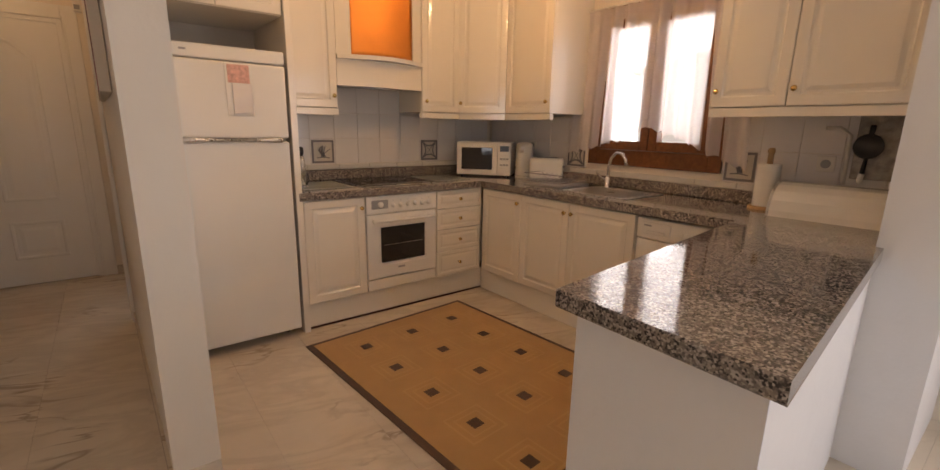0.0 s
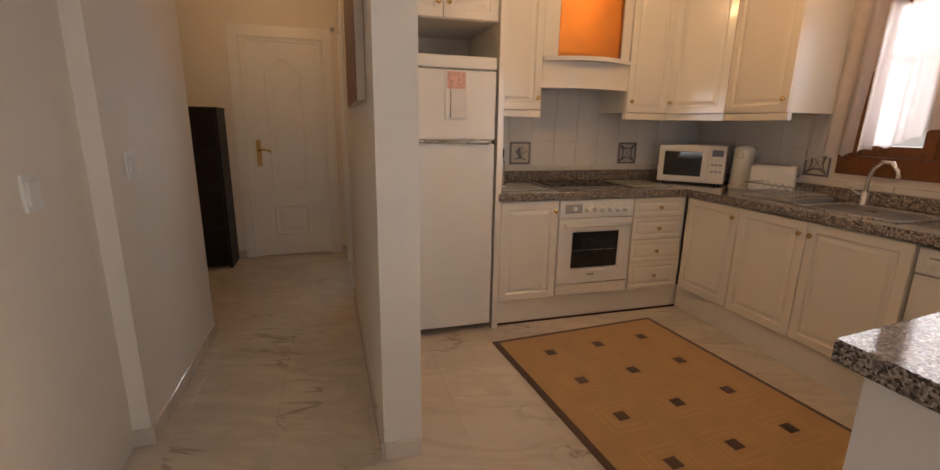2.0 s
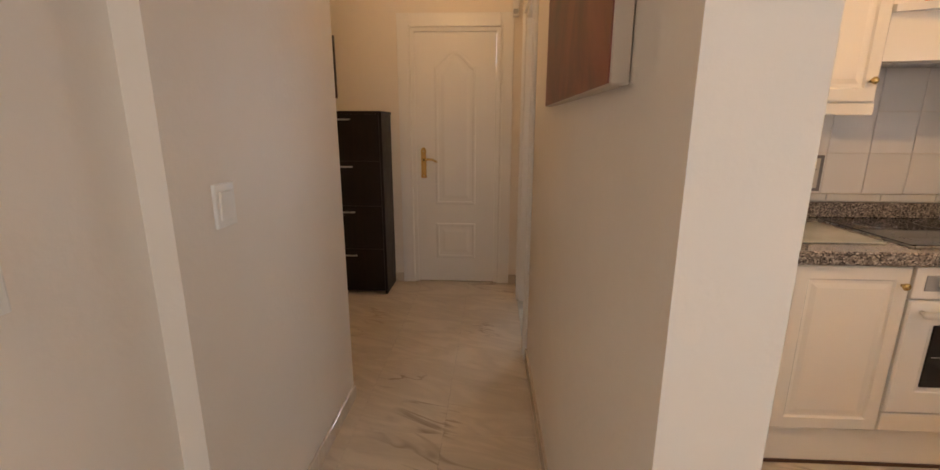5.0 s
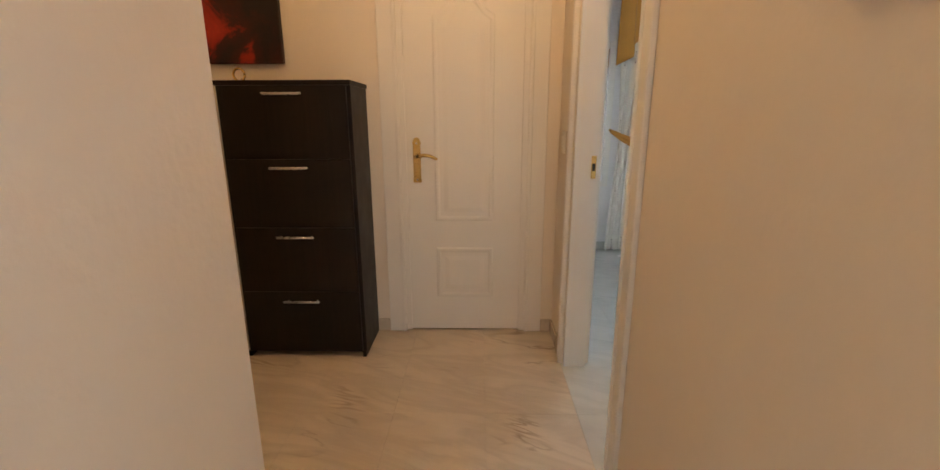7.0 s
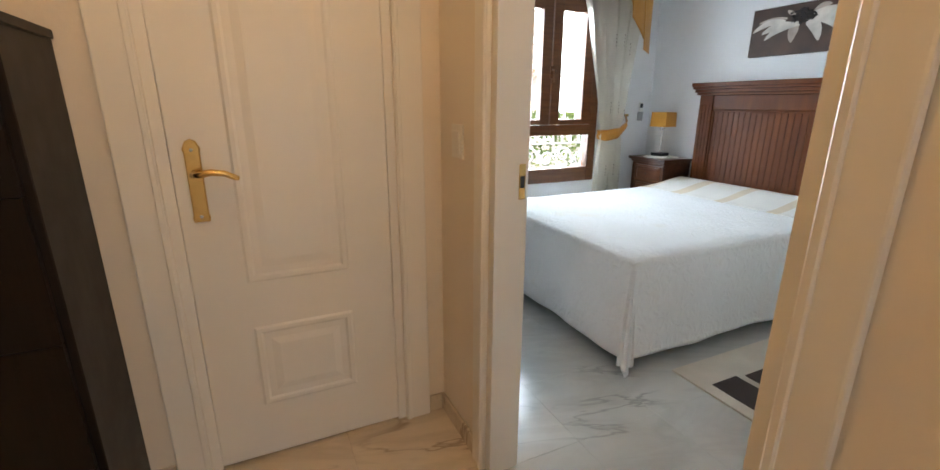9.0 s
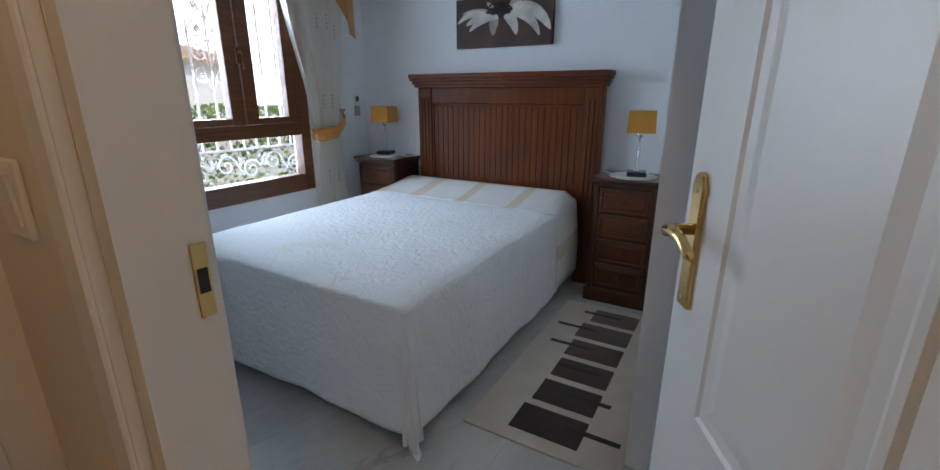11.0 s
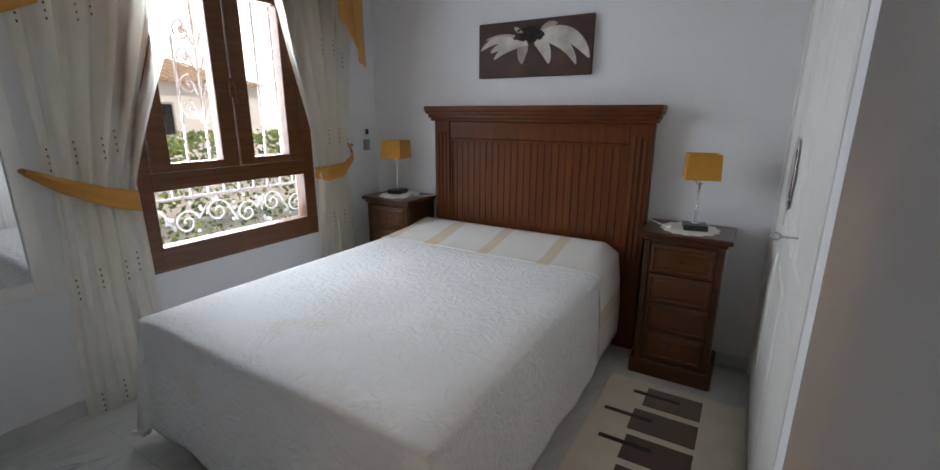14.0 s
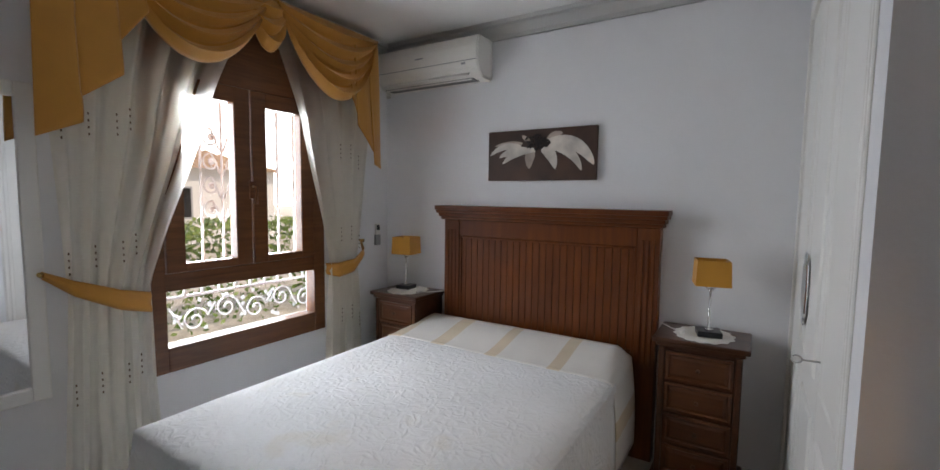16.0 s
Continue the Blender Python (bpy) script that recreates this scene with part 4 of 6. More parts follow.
for label, pts in (("ochre satin tie-back round the curtain", [(0.86, YW - 0.02, 1.14), (0.94, YW - 0.12, 1.08), (1.09, YW - 0.15, 1.01), (1.215, YW - 0.13, 0.975), (1.25, YW - 0.05, 0.975)]),
                   ("ochre satin tie-back round the curtain", [(2.64, YW - 0.02, 1.15), (2.58, YW - 0.11, 1.07), (2.46, YW - 0.14, 1.0), (2.34, YW - 0.12, 0.98), (2.295, YW - 0.05, 0.985)])):
    def band(u, v, pts=pts):
        k = min(int(u * (len(pts) - 1)), len(pts) - 2)
        t = u * (len(pts) - 1) - k
        p = Vector(pts[k]).lerp(Vector(pts[k + 1]), t)
        h = 0.025 + 0.07 * math.sin(math.pi * min(u * 0.75, 1.0))
        return p + Vector((0, 0.006 * math.sin(v * 9 + u * 5), (v - 0.5) * h))
    tb = thing("curtain_tie_back", label, "tie-back", "curtain tie-backs")
    part("band", sheet(24, 6, band, 0.004), GOLD_CLOTH, tb, "", True)
    hk = pts[0]
    part("hook", tube([(hk[0], YW, hk[2]), (hk[0], YW - 0.05, hk[2])], [0.006, 0.011], 8), BRASS, tb, "small brass hook", True)

# swagged valance
val = thing("valance", "ochre satin valance with swags and pleated tails", "valance")
VY = YW - 0.165


def swag(x0, x1, top, low, name, y, folds, lean=0.0):
    def f(u, v):
        sag = math.sin(math.pi * u) ** 0.8
        s2 = math.sin(math.pi * min(1.0, max(0.0, u - lean * math.sin(math.pi * u)))) ** 0.8
        drop = v ** 0.9 * ((top - low) * s2 + 0.06 * (1 - s2))
        pleat = abs(math.sin(v * folds * math.pi)) ** 0.7
        x = x0 + u * (x1 - x0) + 0.10 * (0.5 - u) * v * (1 - sag)
        return Vector((x, y - 0.012 - (0.015 + 0.062 * sag * (0.4 + 0.6 * v)) * pleat - 0.03 * sag * v * (1 - 0.5 * v), top - drop - 0.018 * s2 * math.sin(2 * v * folds * math.pi)))
    part("swag", sheet(56, 90, f, 0.003), GOLD_CLOTH, val, name, True)


def tail(folds):
    """Stepped cascade: each stop is (share, x, out, lower edge)."""
    def f(u, v):
        for a, b in zip(folds, folds[1:]):
            if u <= b[0] + 1e-6:
                break
        k = (u - a[0]) / (b[0] - a[0])
        x, out, low = (a[q] + (b[q] - a[q]) * k for q in (1, 2, 3))
        mid = (folds[0][1] + folds[-1][1]) / 2
        x = mid + (x - mid) * (0.90 + 0.10 * v)
        return Vector((x, VY - out * (0.25 + 0.75 * v) - 0.006 * math.sin(math.pi * k) - 0.004 * math.sin(v * 5 + u * 9), 2.538 - v * (2.538 - low)))
    part("tail", sheet(60, 24, f, 0.003), GOLD_CLOTH, val, "pleated hanging tail", True)


swag(1.68, 1.96, 2.535, 2.25, "small middle swag", VY + 0.02, 3)
swag(1.06, 1.84, 2.54, 2.10, "deep draped swag", VY, 5, -0.03)
swag(1.86, 2.66, 2.54, 2.075, "deep draped swag", VY, 5, 0.03)
tail([(0, 0.832, 0.03, 1.68), (0.28, 0.965, 0.075, 1.745), (0.38, 0.925, 0.035, 1.81), (0.64, 1.112, 0.08, 1.96), (0.72, 1.07, 0.04, 2.04), (1, 1.21, 0.07, 2.24)])
tail([(0, 2.685, 0.02, 1.665), (0.26, 2.56, 0.07, 1.69), (0.36, 2.60, 0.03, 1.77), (0.70, 2.41, 0.075, 1.94), (0.78, 2.45, 0.04, 1.98), (1, 2.37, 0.065, 2.10)])
part("pelmet_board", block(0.84, 2.69, YW - 0.16, YW - 0.001, 2.540, 2.555, 0.003, 1), GOLD_CLOTH, val, "cloth-covered pelmet board")

# framed mirror on the window wall
mr = thing("wall_mirror", "tall wall mirror in a white frame", "mirror")
bm = bmesh.new()
for a in ((0.25, 0.31, 0.62, 1.90), (0.82, 0.88, 0.62, 1.90), (0.31, 0.82, 0.62, 0.68), (0.31, 0.82, 1.84, 1.90)):
    block(a[0], a[1], YW - 0.025, YW, a[2], a[3], 0.006, 2, bm=bm)
part("frame", bm, DOOR_WHITE, mr)
part("mirror_glass", block(0.31, 0.82, YW - 0.010, YW - 0.004, 0.68, 1.84), MIRROR, mr)

# wardrobe
wd = thing("wardrobe", "white built-in wardrobe with panelled doors and a key", "wardrobe")
WY = -0.910
stile = part("casing_stile", block(1.325, 1.385, WY - 0.03, -0.897, 0, 2.36, 0.004, 1), DOOR_WHITE, wd)
for xr in (1.333, 1.361):
    part("ridge", block(xr, xr + 0.014, -0.901, -0.891, 0, 2.36, 0.003, 1), DOOR_WHITE, stile)
part("casing_stile", block(XB - 0.05, XB - 0.001, WY - 0.03, -0.897, 0, 2.36, 0.004, 1), DOOR_WHITE, wd)
part("casing_head", block(1.385, XB - 0.05, WY - 0.03, -0.897, 2.30, 2.36, 0.004, 1), DOOR_WHITE, wd)
part("back_panel", block(1.33, XB - 0.01, -1.29, -1.28, 0, 2.36), DOOR_WHITE, wd)
for k in range(3):
    w = (XB - 0.05 - 1.385) / 3
    x0 = 1.385 + k * w
    dr = part("wardrobe_door", block(x0 + 0.002, x0 + w - 0.002, WY - 0.022, WY, 0.02, 2.297, 0.003, 1), DOOR_WHITE, wd)
    for z0, z1 in ((0.12, 0.80), (0.92, 2.18)):
        b2 = rings_panel(w - 0.16, z1 - z0, [(0, 0.001), (0.01, 0.007), (0.022, 0.007), (0.03, 0.004)], 0.002)
        pn = part("raised_panel", b2, DOOR_WHITE, dr)
        pn.matrix_local = pose(x0 + w - 0.08, WY, z0, 0, 0, 180)
key = tube([(1.86, WY, 1.01), (1.86, WY + 0.045, 1.01)], 0.003, 8)
ring = [(1.86, WY + 0.057 + 0.013 * math.cos(a), 1.01 + 0.011 * math.sin(a)) for a in (2 * math.pi * k / 16 for k in range(17))]
tube(ring, 0.0025, 6, key)
part("key", key, STEEL, wd, "small steel key", True)
oval = lathe([(0.085, 0.0), (0.088, 0.004), (0.080, 0.008)], 40)
for v in oval.verts:
    v.co.y *= 1.6
ov = whole("oval_mirror", oval, MIRROR, "oval mirror plaque on the wardrobe door", "mirror", smooth=False)
ov.matrix_world = pose(2.32, WY + 0.009, 1.15, -90)
for ob in set(bpy.data.objects) - outside_bedroom:
    if ob.parent is None:
        ob.location += Vector((-0.095, -0.03, 0.0))

# ---------------------------------------------------------------- kitchen
KY, KB = -2.20, -1.582      # front and back of the cooker run
KX, KE = 2.32, 2.918        # front and back of the window run
TOP = 0.90
DOOR_RINGS = [(0, 0.016), (0.004, 0.019), (0.048, 0.019), (0.055, 0.012), (0.066, 0.012), (0.085, 0.017)]
DRAWER_RINGS = [(0, 0.016), (0.004, 0.019), (0.026, 0.019), (0.032, 0.013), (0.040, 0.013), (0.052, 0.017)]


def knob(parent, x, z, y=-0.019):
    return part("knob", lathe([(0.006, 0), (0.005, 0.010), (0.012, 0.015), (0.014, 0.021), (0.010, 0.027), (0.003, 0.029)], 14, pose(x, y, z, 90)), BRASS, parent, "small brass knob", True)


def cabinet(label, m, w, z0, z1, depth, doors, knobs="top", pelmet=False, name="base_cabinet", group="kitchen base cabinets"):
    """A carcass with panelled doors; doors lists (from, to, knob side)."""
    ob = thing(name, label, "cabinet", group, m)
    part("carcass", block(0.001, w - 0.001, 0.0, depth, z0, z1, 0.002, 1), CREAM_FOIL, ob)
    for a, b, side in doors:
        d = part("cabinet_door", rings_panel(b - a - 0.004, z1 - z0 - 0.006, DOOR_RINGS, -0.001, at=(a + 0.002, 0, z0 + 0.003)), CREAM_FOIL, ob)
        if side:
            knob(d, b - 0.03 if side == "r" else a + 0.03, z1 - 0.07 if knobs == "top" else z0 + 0.08)
    if pelmet:
        part("light_pelmet", block(-0.004, w + 0.004, -0.016, 0.02, z0 - 0.045, z0 - 0.001, 0.005, 2), CREAM_FOIL, ob)
    return ob


E90 = lambda x, y: pose(x, y, 0, 0, 0, -90)
cabinet("cream panelled base cabinet beside the oven", pose(0.895, KY, 0), 0.405, 0.175, 0.845, KB - KY, [(0, 0.405, "r")])
cabinet("cream panelled corner base cabinet", E90(KX, -2.235), 0.435, 0.175, 0.845, KE - KX, [(0, 0.435, "r")])
cabinet("cream panelled base cabinet under the sink", E90(KX, -2.67), 0.44, 0.175, 0.845, KE - KX, [(0, 0.44, "r")])
cabinet("cream panelled base cabinet under the sink", E90(KX, -3.11), 0.48, 0.175, 0.845, KE - KX, [(0, 0.48, "l")])
dr = thing("drawer_unit", "cream base unit with four panelled drawers", "cabinet", "kitchen base cabinets", pose(1.873, KY, 0))
part("carcass", block(0.001, 0.43, 0.0, KB - KY, 0.175, 0.845), CREAM_FOIL, dr)
for z0, z1 in ((0.178, 0.372), (0.376, 0.543), (0.547, 0.703), (0.707, 0.843)):
    f = part("drawer_front", rings_panel(0.425, z1 - z0, DRAWER_RINGS, -0.001, at=(0.003, 0, z0)), CREAM_FOIL, dr)
    knob(f, 0.21, (z0 + z1) / 2)
bm = bmesh.new()
block(0.86, 2.36, KY + 0.015, KY + 0.03, 0.0, 0.172, 0.002, 1, bm=bm)
block(KX + 0.015, KX + 0.03, -3.59, KY + 0.01, 0.0, 0.172, 0.002, 1, bm=bm)
whole("plinth", bm, CREAM_FOIL, "cream plinth along the base cabinets", "plinth")
whole("plinth_strip", block(0.86, 2.35, KY + 0.006, KY + 0.014, 0.0, 0.012), WALNUT, "brown sealing strip along the plinth", "trim strip")

# granite worktop in one L with the peninsula
bm = bmesh.new()
outline = [(0.875, -2.235), (2.285, -2.235), (2.285, -3.2), (2.285, -4.115), (0.868, -4.268), (0.845, -4.802), (2.19, -4.670), (2.197, -4.642), (KE, -4.642), (KE, KB), (0.875, KB)]
rows = []
for inset_z in ((TOP - 0.050, 0.0), (TOP - 0.044, 0.004), (TOP - 0.006, 0.004), (TOP, 0.0)):
    z, o = inset_z
    c = Vector((1.9, -3.3))
    rows.append([bm.verts.new((x + (-o if x < 2.3 and y > -4 and x > 2.2 else (-o if x < 0.9 else 0)), y - (o if abs(y + 2.235) < 0.01 else 0), z)) for x, y in outline])
for a, b in zip(rows, rows[1:]):
    for k in range(len(outline)):
        bm.faces.new((a[k], a[(k + 1) % len(outline)], b[(k + 1) % len(outline)], b[k]))
bm.faces.new(rows[0][::-1])
bm.faces.new(rows[-1])
bm.normal_update()
bmesh.ops.triangulate(bm, faces=[f for f in bm.faces if len(f.verts) > 4])
whole("worktop", bm, GRANITE, "polished speckled grey-brown granite worktop with a peninsula", "worktop")
bm = bmesh.new()
block(0.895, KE - 0.02, KB - 0.02, KB, TOP + 0.001, TOP + 0.075, 0.003, 1, bm=bm)
block(KE - 0.02, KE, -4.64, KB - 0.02, TOP + 0.001, TOP + 0.075, 0.003, 1, bm=bm)
whole("granite_upstand", bm, GRANITE, "granite upstand along the back of the worktop", "upstand")
pn = thing("peninsula_base", "white plastered base of the peninsula", "counter base")
bm = bmesh.new()
foot = [(0.905, -4.31), (2.30, -4.158), (2.30, -4.64), (0.885, -4.765)]
lo, hi = [[bm.verts.new((x, y, z)) for x, y in foot] for z in (0.0, TOP - 0.051)]
for k in range(4):
    bm.faces.new((lo[k], lo[(k + 1) % 4], hi[(k + 1) % 4], hi[k]))
bm.faces.new(hi)
bm.faces.new(lo[::-1])
part("base_wall", bm, WALL_BED, pn)

# oven, hob
ov2 = thing("oven", "white built-in oven with a dark glass door", "oven", m=pose(1.305, KY, 0))
part("carcass", block(0.0, 0.563, 0.0, KB - KY, 0.175, 0.845), CREAM_FOIL, ov2)
part("base_strip", block(0.003, 0.56, -0.016, 0.001, 0.178, 0.255, 0.003, 1), CREAM_FOIL, ov2)
cp = part("control_panel", block(0.002, 0.561, -0.022, 0.001, 0.725, 0.843, 0.004, 2), ENAMEL, ov2)
part("clock_display", block(0.04, 0.165, -0.0235, -0.021, 0.755, 0.815, 0.002, 1), PLASTIC_GREY, cp)
part("clock_dial", lathe([(0.020, 0), (0.019, 0.014), (0.016, 0.017)], 20, pose(0.105, -0.023, 0.785, 90)), ENAMEL, cp, "", True)
for k in range(6):
    x = 0.205 + 0.058 * k
    kn = part("control_knob", lathe([(0.019, 0), (0.017, 0.004), (0.013, 0.006), (0.012, 0.020), (0.010, 0.022)], 18, pose(x, -0.022, 0.775, 90)), ENAMEL, cp, "", True)
    part("dial_mark", block(x - 0.003, x + 0.003, -0.0228, -0.0218, 0.803, 0.809), PLASTIC_GREY, cp)
od = part("oven_door", rings_panel(0.559, 0.455, [(0, 0.018), (0.006, 0.024), (0.09, 0.024), (0.094, 0.021)], -0.001, at=(0.002, 0, 0.262)), ENAMEL, ov2)
part("door_glass", block(0.105, 0.458, -0.0255, -0.0205, 0.375, 0.625, 0.004, 2), BLACK_GLASS, od)
part("oven_shelf", block(0.12, 0.44, -0.0262, -0.0253, 0.497, 0.500), STEEL, od)
hb2 = tube([(0.05, -0.022, 0.675), (0.05, -0.055, 0.675)], 0.008, 8)
tube([(0.51, -0.022, 0.675), (0.51, -0.055, 0.675)], 0.008, 8, hb2)
tube([(0.035, -0.056, 0.675), (0.525, -0.056, 0.675)], 0.012, 10, hb2)
part("door_handle", hb2, ENAMEL, od, "", True)
part("badge", block(0.235, 0.29, -0.0248, -0.0235, 0.318, 0.332), PLASTIC_GREY, od, "small maker's mark as a plain bar")
hob = thing("hob", "black ceramic hob with a steel edge", "hob")
part("trim", block(1.32, 1.90, -2.165, -1.665, TOP + 0.0005, TOP + 0.005, 0.002, 1), STEEL, hob)
gl = part("glass_top", block(1.326, 1.894, -2.159, -1.671, TOP + 0.005, TOP + 0.009, 0.002, 1), BLACK_GLASS, hob)
for x, y, r in ((1.47, -2.03, 0.09), (1.75, -2.02, 0.075), (1.47, -1.80, 0.075), (1.75, -1.80, 0.09)):
    part("cooking_zone", lathe([(r, TOP + 0.009), (r, TOP + 0.0094), (r - 0.004, TOP + 0.0095)], 36, pose(x, y, 0)), PLASTIC_GREY, gl)
    part("zone_glass", lathe([(r - 0.003, TOP + 0.0094), (r - 0.003, TOP + 0.0098)], 36, pose(x, y, 0)), BLACK_GLASS, gl)
GLASS_BOARD = plain("frosted_glass_board", (0.42, 0.44, 0.40), 0.12, vary=0.15)
for x0, x1, y0, y1 in ((0.935, 1.27, -2.12, -1.74), (1.95, 2.28, -2.10, -1.72)):
    whole("chopping_board", block(x0, x1, y0, y1, TOP + 0.0005, TOP + 0.006, 0.002, 1), GLASS_BOARD, "flat glass chopping board lying beside the hob", "chopping board", "glass chopping boards")

# fridge, its housing
fr = thing("fridge_freezer", "white two-door fridge freezer beside the partition", "fridge", m=pose(0.232, -2.25, 0))
part("body", block(0.0, 0.60, 0.055, 0.62, 0.03, 1.685, 0.008, 2), ENAMEL, fr)
part("fridge_door", block(0.0, 0.60, 0.0, 0.052, 0.05, 1.205, 0.014, 4), ENAMEL, fr)
fd = part("freezer_door", block(0.0, 0.60, 0.0, 0.052, 1.225, 1.615, 0.014, 4), ENAMEL, fr)
part("top_cap", block(0.0, 0.60, 0.0, 0.055, 1.62, 1.69, 0.012, 3), PLASTIC_WHITE, fr)
part("gasket", block(0.012, 0.588, 0.03, 0.054, 1.204, 1.226), PLASTIC_GREY, fr)
part("badge", block(0.10, 0.13, -0.002, 0.001, 1.652, 1.662), PLASTIC_GREY, fr)
for s, x0 in ((1, 0.03), (-1, 0.57)):
    bm = tube([(x0, -0.002, 1.214), (x0 + s * 0.02, -0.022, 1.215), (x0 + s * 0.06, -0.026, 1.216), (x0 + s * 0.12, -0.016, 1.216), (x0 + s * 0.28, -0.008, 1.215)], [0.010, 0.016, 0.017, 0.010, 0.006], 10)
    part("door_handle", bm, STEEL, fr, "slim grey handle strip", True)
for x in (0.06, 0.54):
    part("foot", lathe([(0.02, 0), (0.016, 0.05)], 12, pose(x, 0.12, 0)), PLASTIC_BLACK, fr)
pad = thing("notepad", "magnetic notepad with a pink rose picture", "notepad", m=pose(0.525, -2.252, 1.34))
part("backing", block(0.0, 0.13, -0.004, 0.0, 0.0, 0.27, 0.001, 1), PLASTIC_WHITE, pad)
part("picture_card", block(0.012, 0.118, -0.006, -0.0035, 0.17, 0.262), plain("pink_print", (0.72, 0.42, 0.36), 0.6, vary=0.35, scale=45), pad, "pink rose picture")
part("paper_block", block(0.03, 0.125, -0.012, -0.0035, 0.012, 0.166, 0.001, 1), plain("note_paper", (0.78, 0.74, 0.72), 0.8), pad, "white paper block")
side = thing("fridge_housing", "cream housing panels round the fridge niche", "cabinet panel")
part("side_panel", block(0.852, 0.890, -2.235, KB, 0.0, 2.42, 0.002, 1), CREAM_FOIL, side)
# niche back in a darker cream: the recess's shade is put into its colour
part("niche_back", block(0.195, 0.850, KB - 0.012, KB, 1.0, 2.42), plain("niche_board_painted_shade", (0.55, 0.50, 0.44), 0.6), side)
cabinet("cream cupboard with two doors over the fridge", pose(0.195, -2.19, 0), 0.655, 1.885, 2.42, 0.59, [(0, 0.327, "r"), (0.327, 0.655, "l")], "bottom", False, "wall_cabinet", "kitchen wall cabinets")

# wall cabinets and hood
UY = -1.925
cabinet("cream panelled wall cabinet beside the hood", pose(0.895, UY, 0), 0.365, 1.415, 2.42, KB - UY, [(0, 0.365, "r")], "bottom", True, "wall_cabinet", "kitchen wall cabinets")
cabinet("cream panelled wall cabinet beside the hood", pose(1.925, UY, 0), 0.345, 1.415, 2.42, KB - UY, [(0, 0.345, "l")], "bottom", True, "wall_cabinet", "kitchen wall cabinets")
UX = 2.52
cc = thing("wall_cabinet", "cream diagonal corner wall cabinet", "cabinet", "kitchen wall cabinets")
bm = bmesh.new()
foot = [(2.272, UY), (UX, -2.235), (KE, -2.235), (KE, KB), (2.272, KB)]
lo, hi = [[bm.verts.new((x, y, z)) for x, y in foot] for z in (1.372, 2.42)]
for k in range(5):
    bm.faces.new((lo[k], lo[(k + 1) % 5], hi[(k + 1) % 5], hi[k]))
bm.faces.new(hi)
bm.faces.new(lo[::-1])
part("carcass", bm, CREAM_FOIL, cc)
ln, an = math.hypot(UX - 2.272, -2.235 - UY), math.degrees(math.atan2(-2.235 - UY, UX - 2.272))
cd = part("cabinet_door", rings_panel(ln - 0.012, 0.995, DOOR_RINGS, -0.001, at=(0.006, 0, 1.418)), CREAM_FOIL, cc)
cd.matrix_local = pose(2.272, UY, 0, 0, 0, an)
knob(cd, 0.035, 1.495)
cabinet("cream panelled wall cabinet beside the window", E90(UX, -2.24), 0.47, 1.415, 2.42, KE - UX, [(0, 0.47, "r")], "bottom", True, "wall_cabinet", "kitchen wall cabinets")
cabinet("cream wall cabinet with two doors above the bread bin", E90(UX, -3.825), 0.80, 1.425, 2.42, KE - UX, [(0, 0.345, "l"), (0.345, 0.80, "l")], "bottom", True, "wall_cabinet", "kitchen wall cabinets")

hd2 = thing("cooker_hood", "white cooker hood with a copper panel and curved shelf", "cooker hood")
bm = block(1.262, 1.372, UY - 0.01, UY + 0.012, 1.60, 2.42, 0.003, 1)
part("side_stile", bm, CREAM_FOIL, hd2)
part("side_stile", block(1.852, 1.922, UY - 0.01, UY + 0.012, 1.60, 2.42, 0.003, 1), CREAM_FOIL, hd2)
part("copper_panel", sheet(20, 12, lambda u, v: Vector((1.372 + u * 0.48, UY + 0.004 - 0.012 * math.sin(math.pi * u), 1.75 + v * 0.67)), 0.003), COPPER, hd2, "shiny copper panel", True)
part("body", block(1.262, 1.922, UY + 0.014, KB, 1.60, 2.42), CREAM_FOIL, hd2)


def bowed(z0, z1, bow, base, r=14):
    bm = bmesh.new()
    rows = []
    for z in (z0, z1):
        front = [(1.262 + 0.66 * k / r, UY - base - bow * math.sin(math.pi * k / r)) for k in range(r + 1)]
        rows.append([bm.verts.new((x, y, z)) for x, y in front + [(1.922, UY + 0.03), (1.262, UY + 0.03)]])
    n = len(rows[0])
    for k in range(n):
        bm.faces.new((rows[0][k], rows[0][(k + 1) % n], rows[1][(k + 1) % n], rows[1][k]))
    bm.faces.new(rows[1])
    bm.faces.new(rows[0][::-1])
    return bm


part("skirt", bowed(1.565, 1.735, 0.055, 0.012), CREAM_FOIL, hd2)
part("shelf", bowed(1.735, 1.762, 0.11, 0.03), CREAM_FOIL, hd2, "thin curved shelf")
part("filter", block(1.32, 1.86, UY + 0.03, KB - 0.03, 1.58, 1.60), STEEL, hd2)

# sink, tap, rack
sk = thing("sink", "stainless steel sink with a drainer", "sink")
bm = bmesh.new()
for a in ((2.40, 2.83, -2.98, -2.95), (2.40, 2.83, -3.45, -3.41), (2.40, 2.43, -3.41, -2.98), (2.76, 2.83, -3.41, -2.98)):
    block(*a, TOP + 0.0006, TOP + 0.006, 0.002, 1, bm=bm)
part("rim", bm, STEEL, sk)
bm = bmesh.new()
block(2.43, 2.76, -3.41, -2.98, TOP + 0.0008, TOP + 0.0022, bm=bm)
part("bowl", bm, plain("steel_bowl", (0.30, 0.29, 0.28), 0.3, 1.0), sk)
part("drain", lathe([(0.03, TOP + 0.0022), (0.028, TOP + 0.004)], 20, pose(2.60, -3.2, 0)), CHROME, sk)
tp = thing("tap", "chrome swan-neck kitchen tap", "tap", m=pose(2.80, -3.03, TOP))
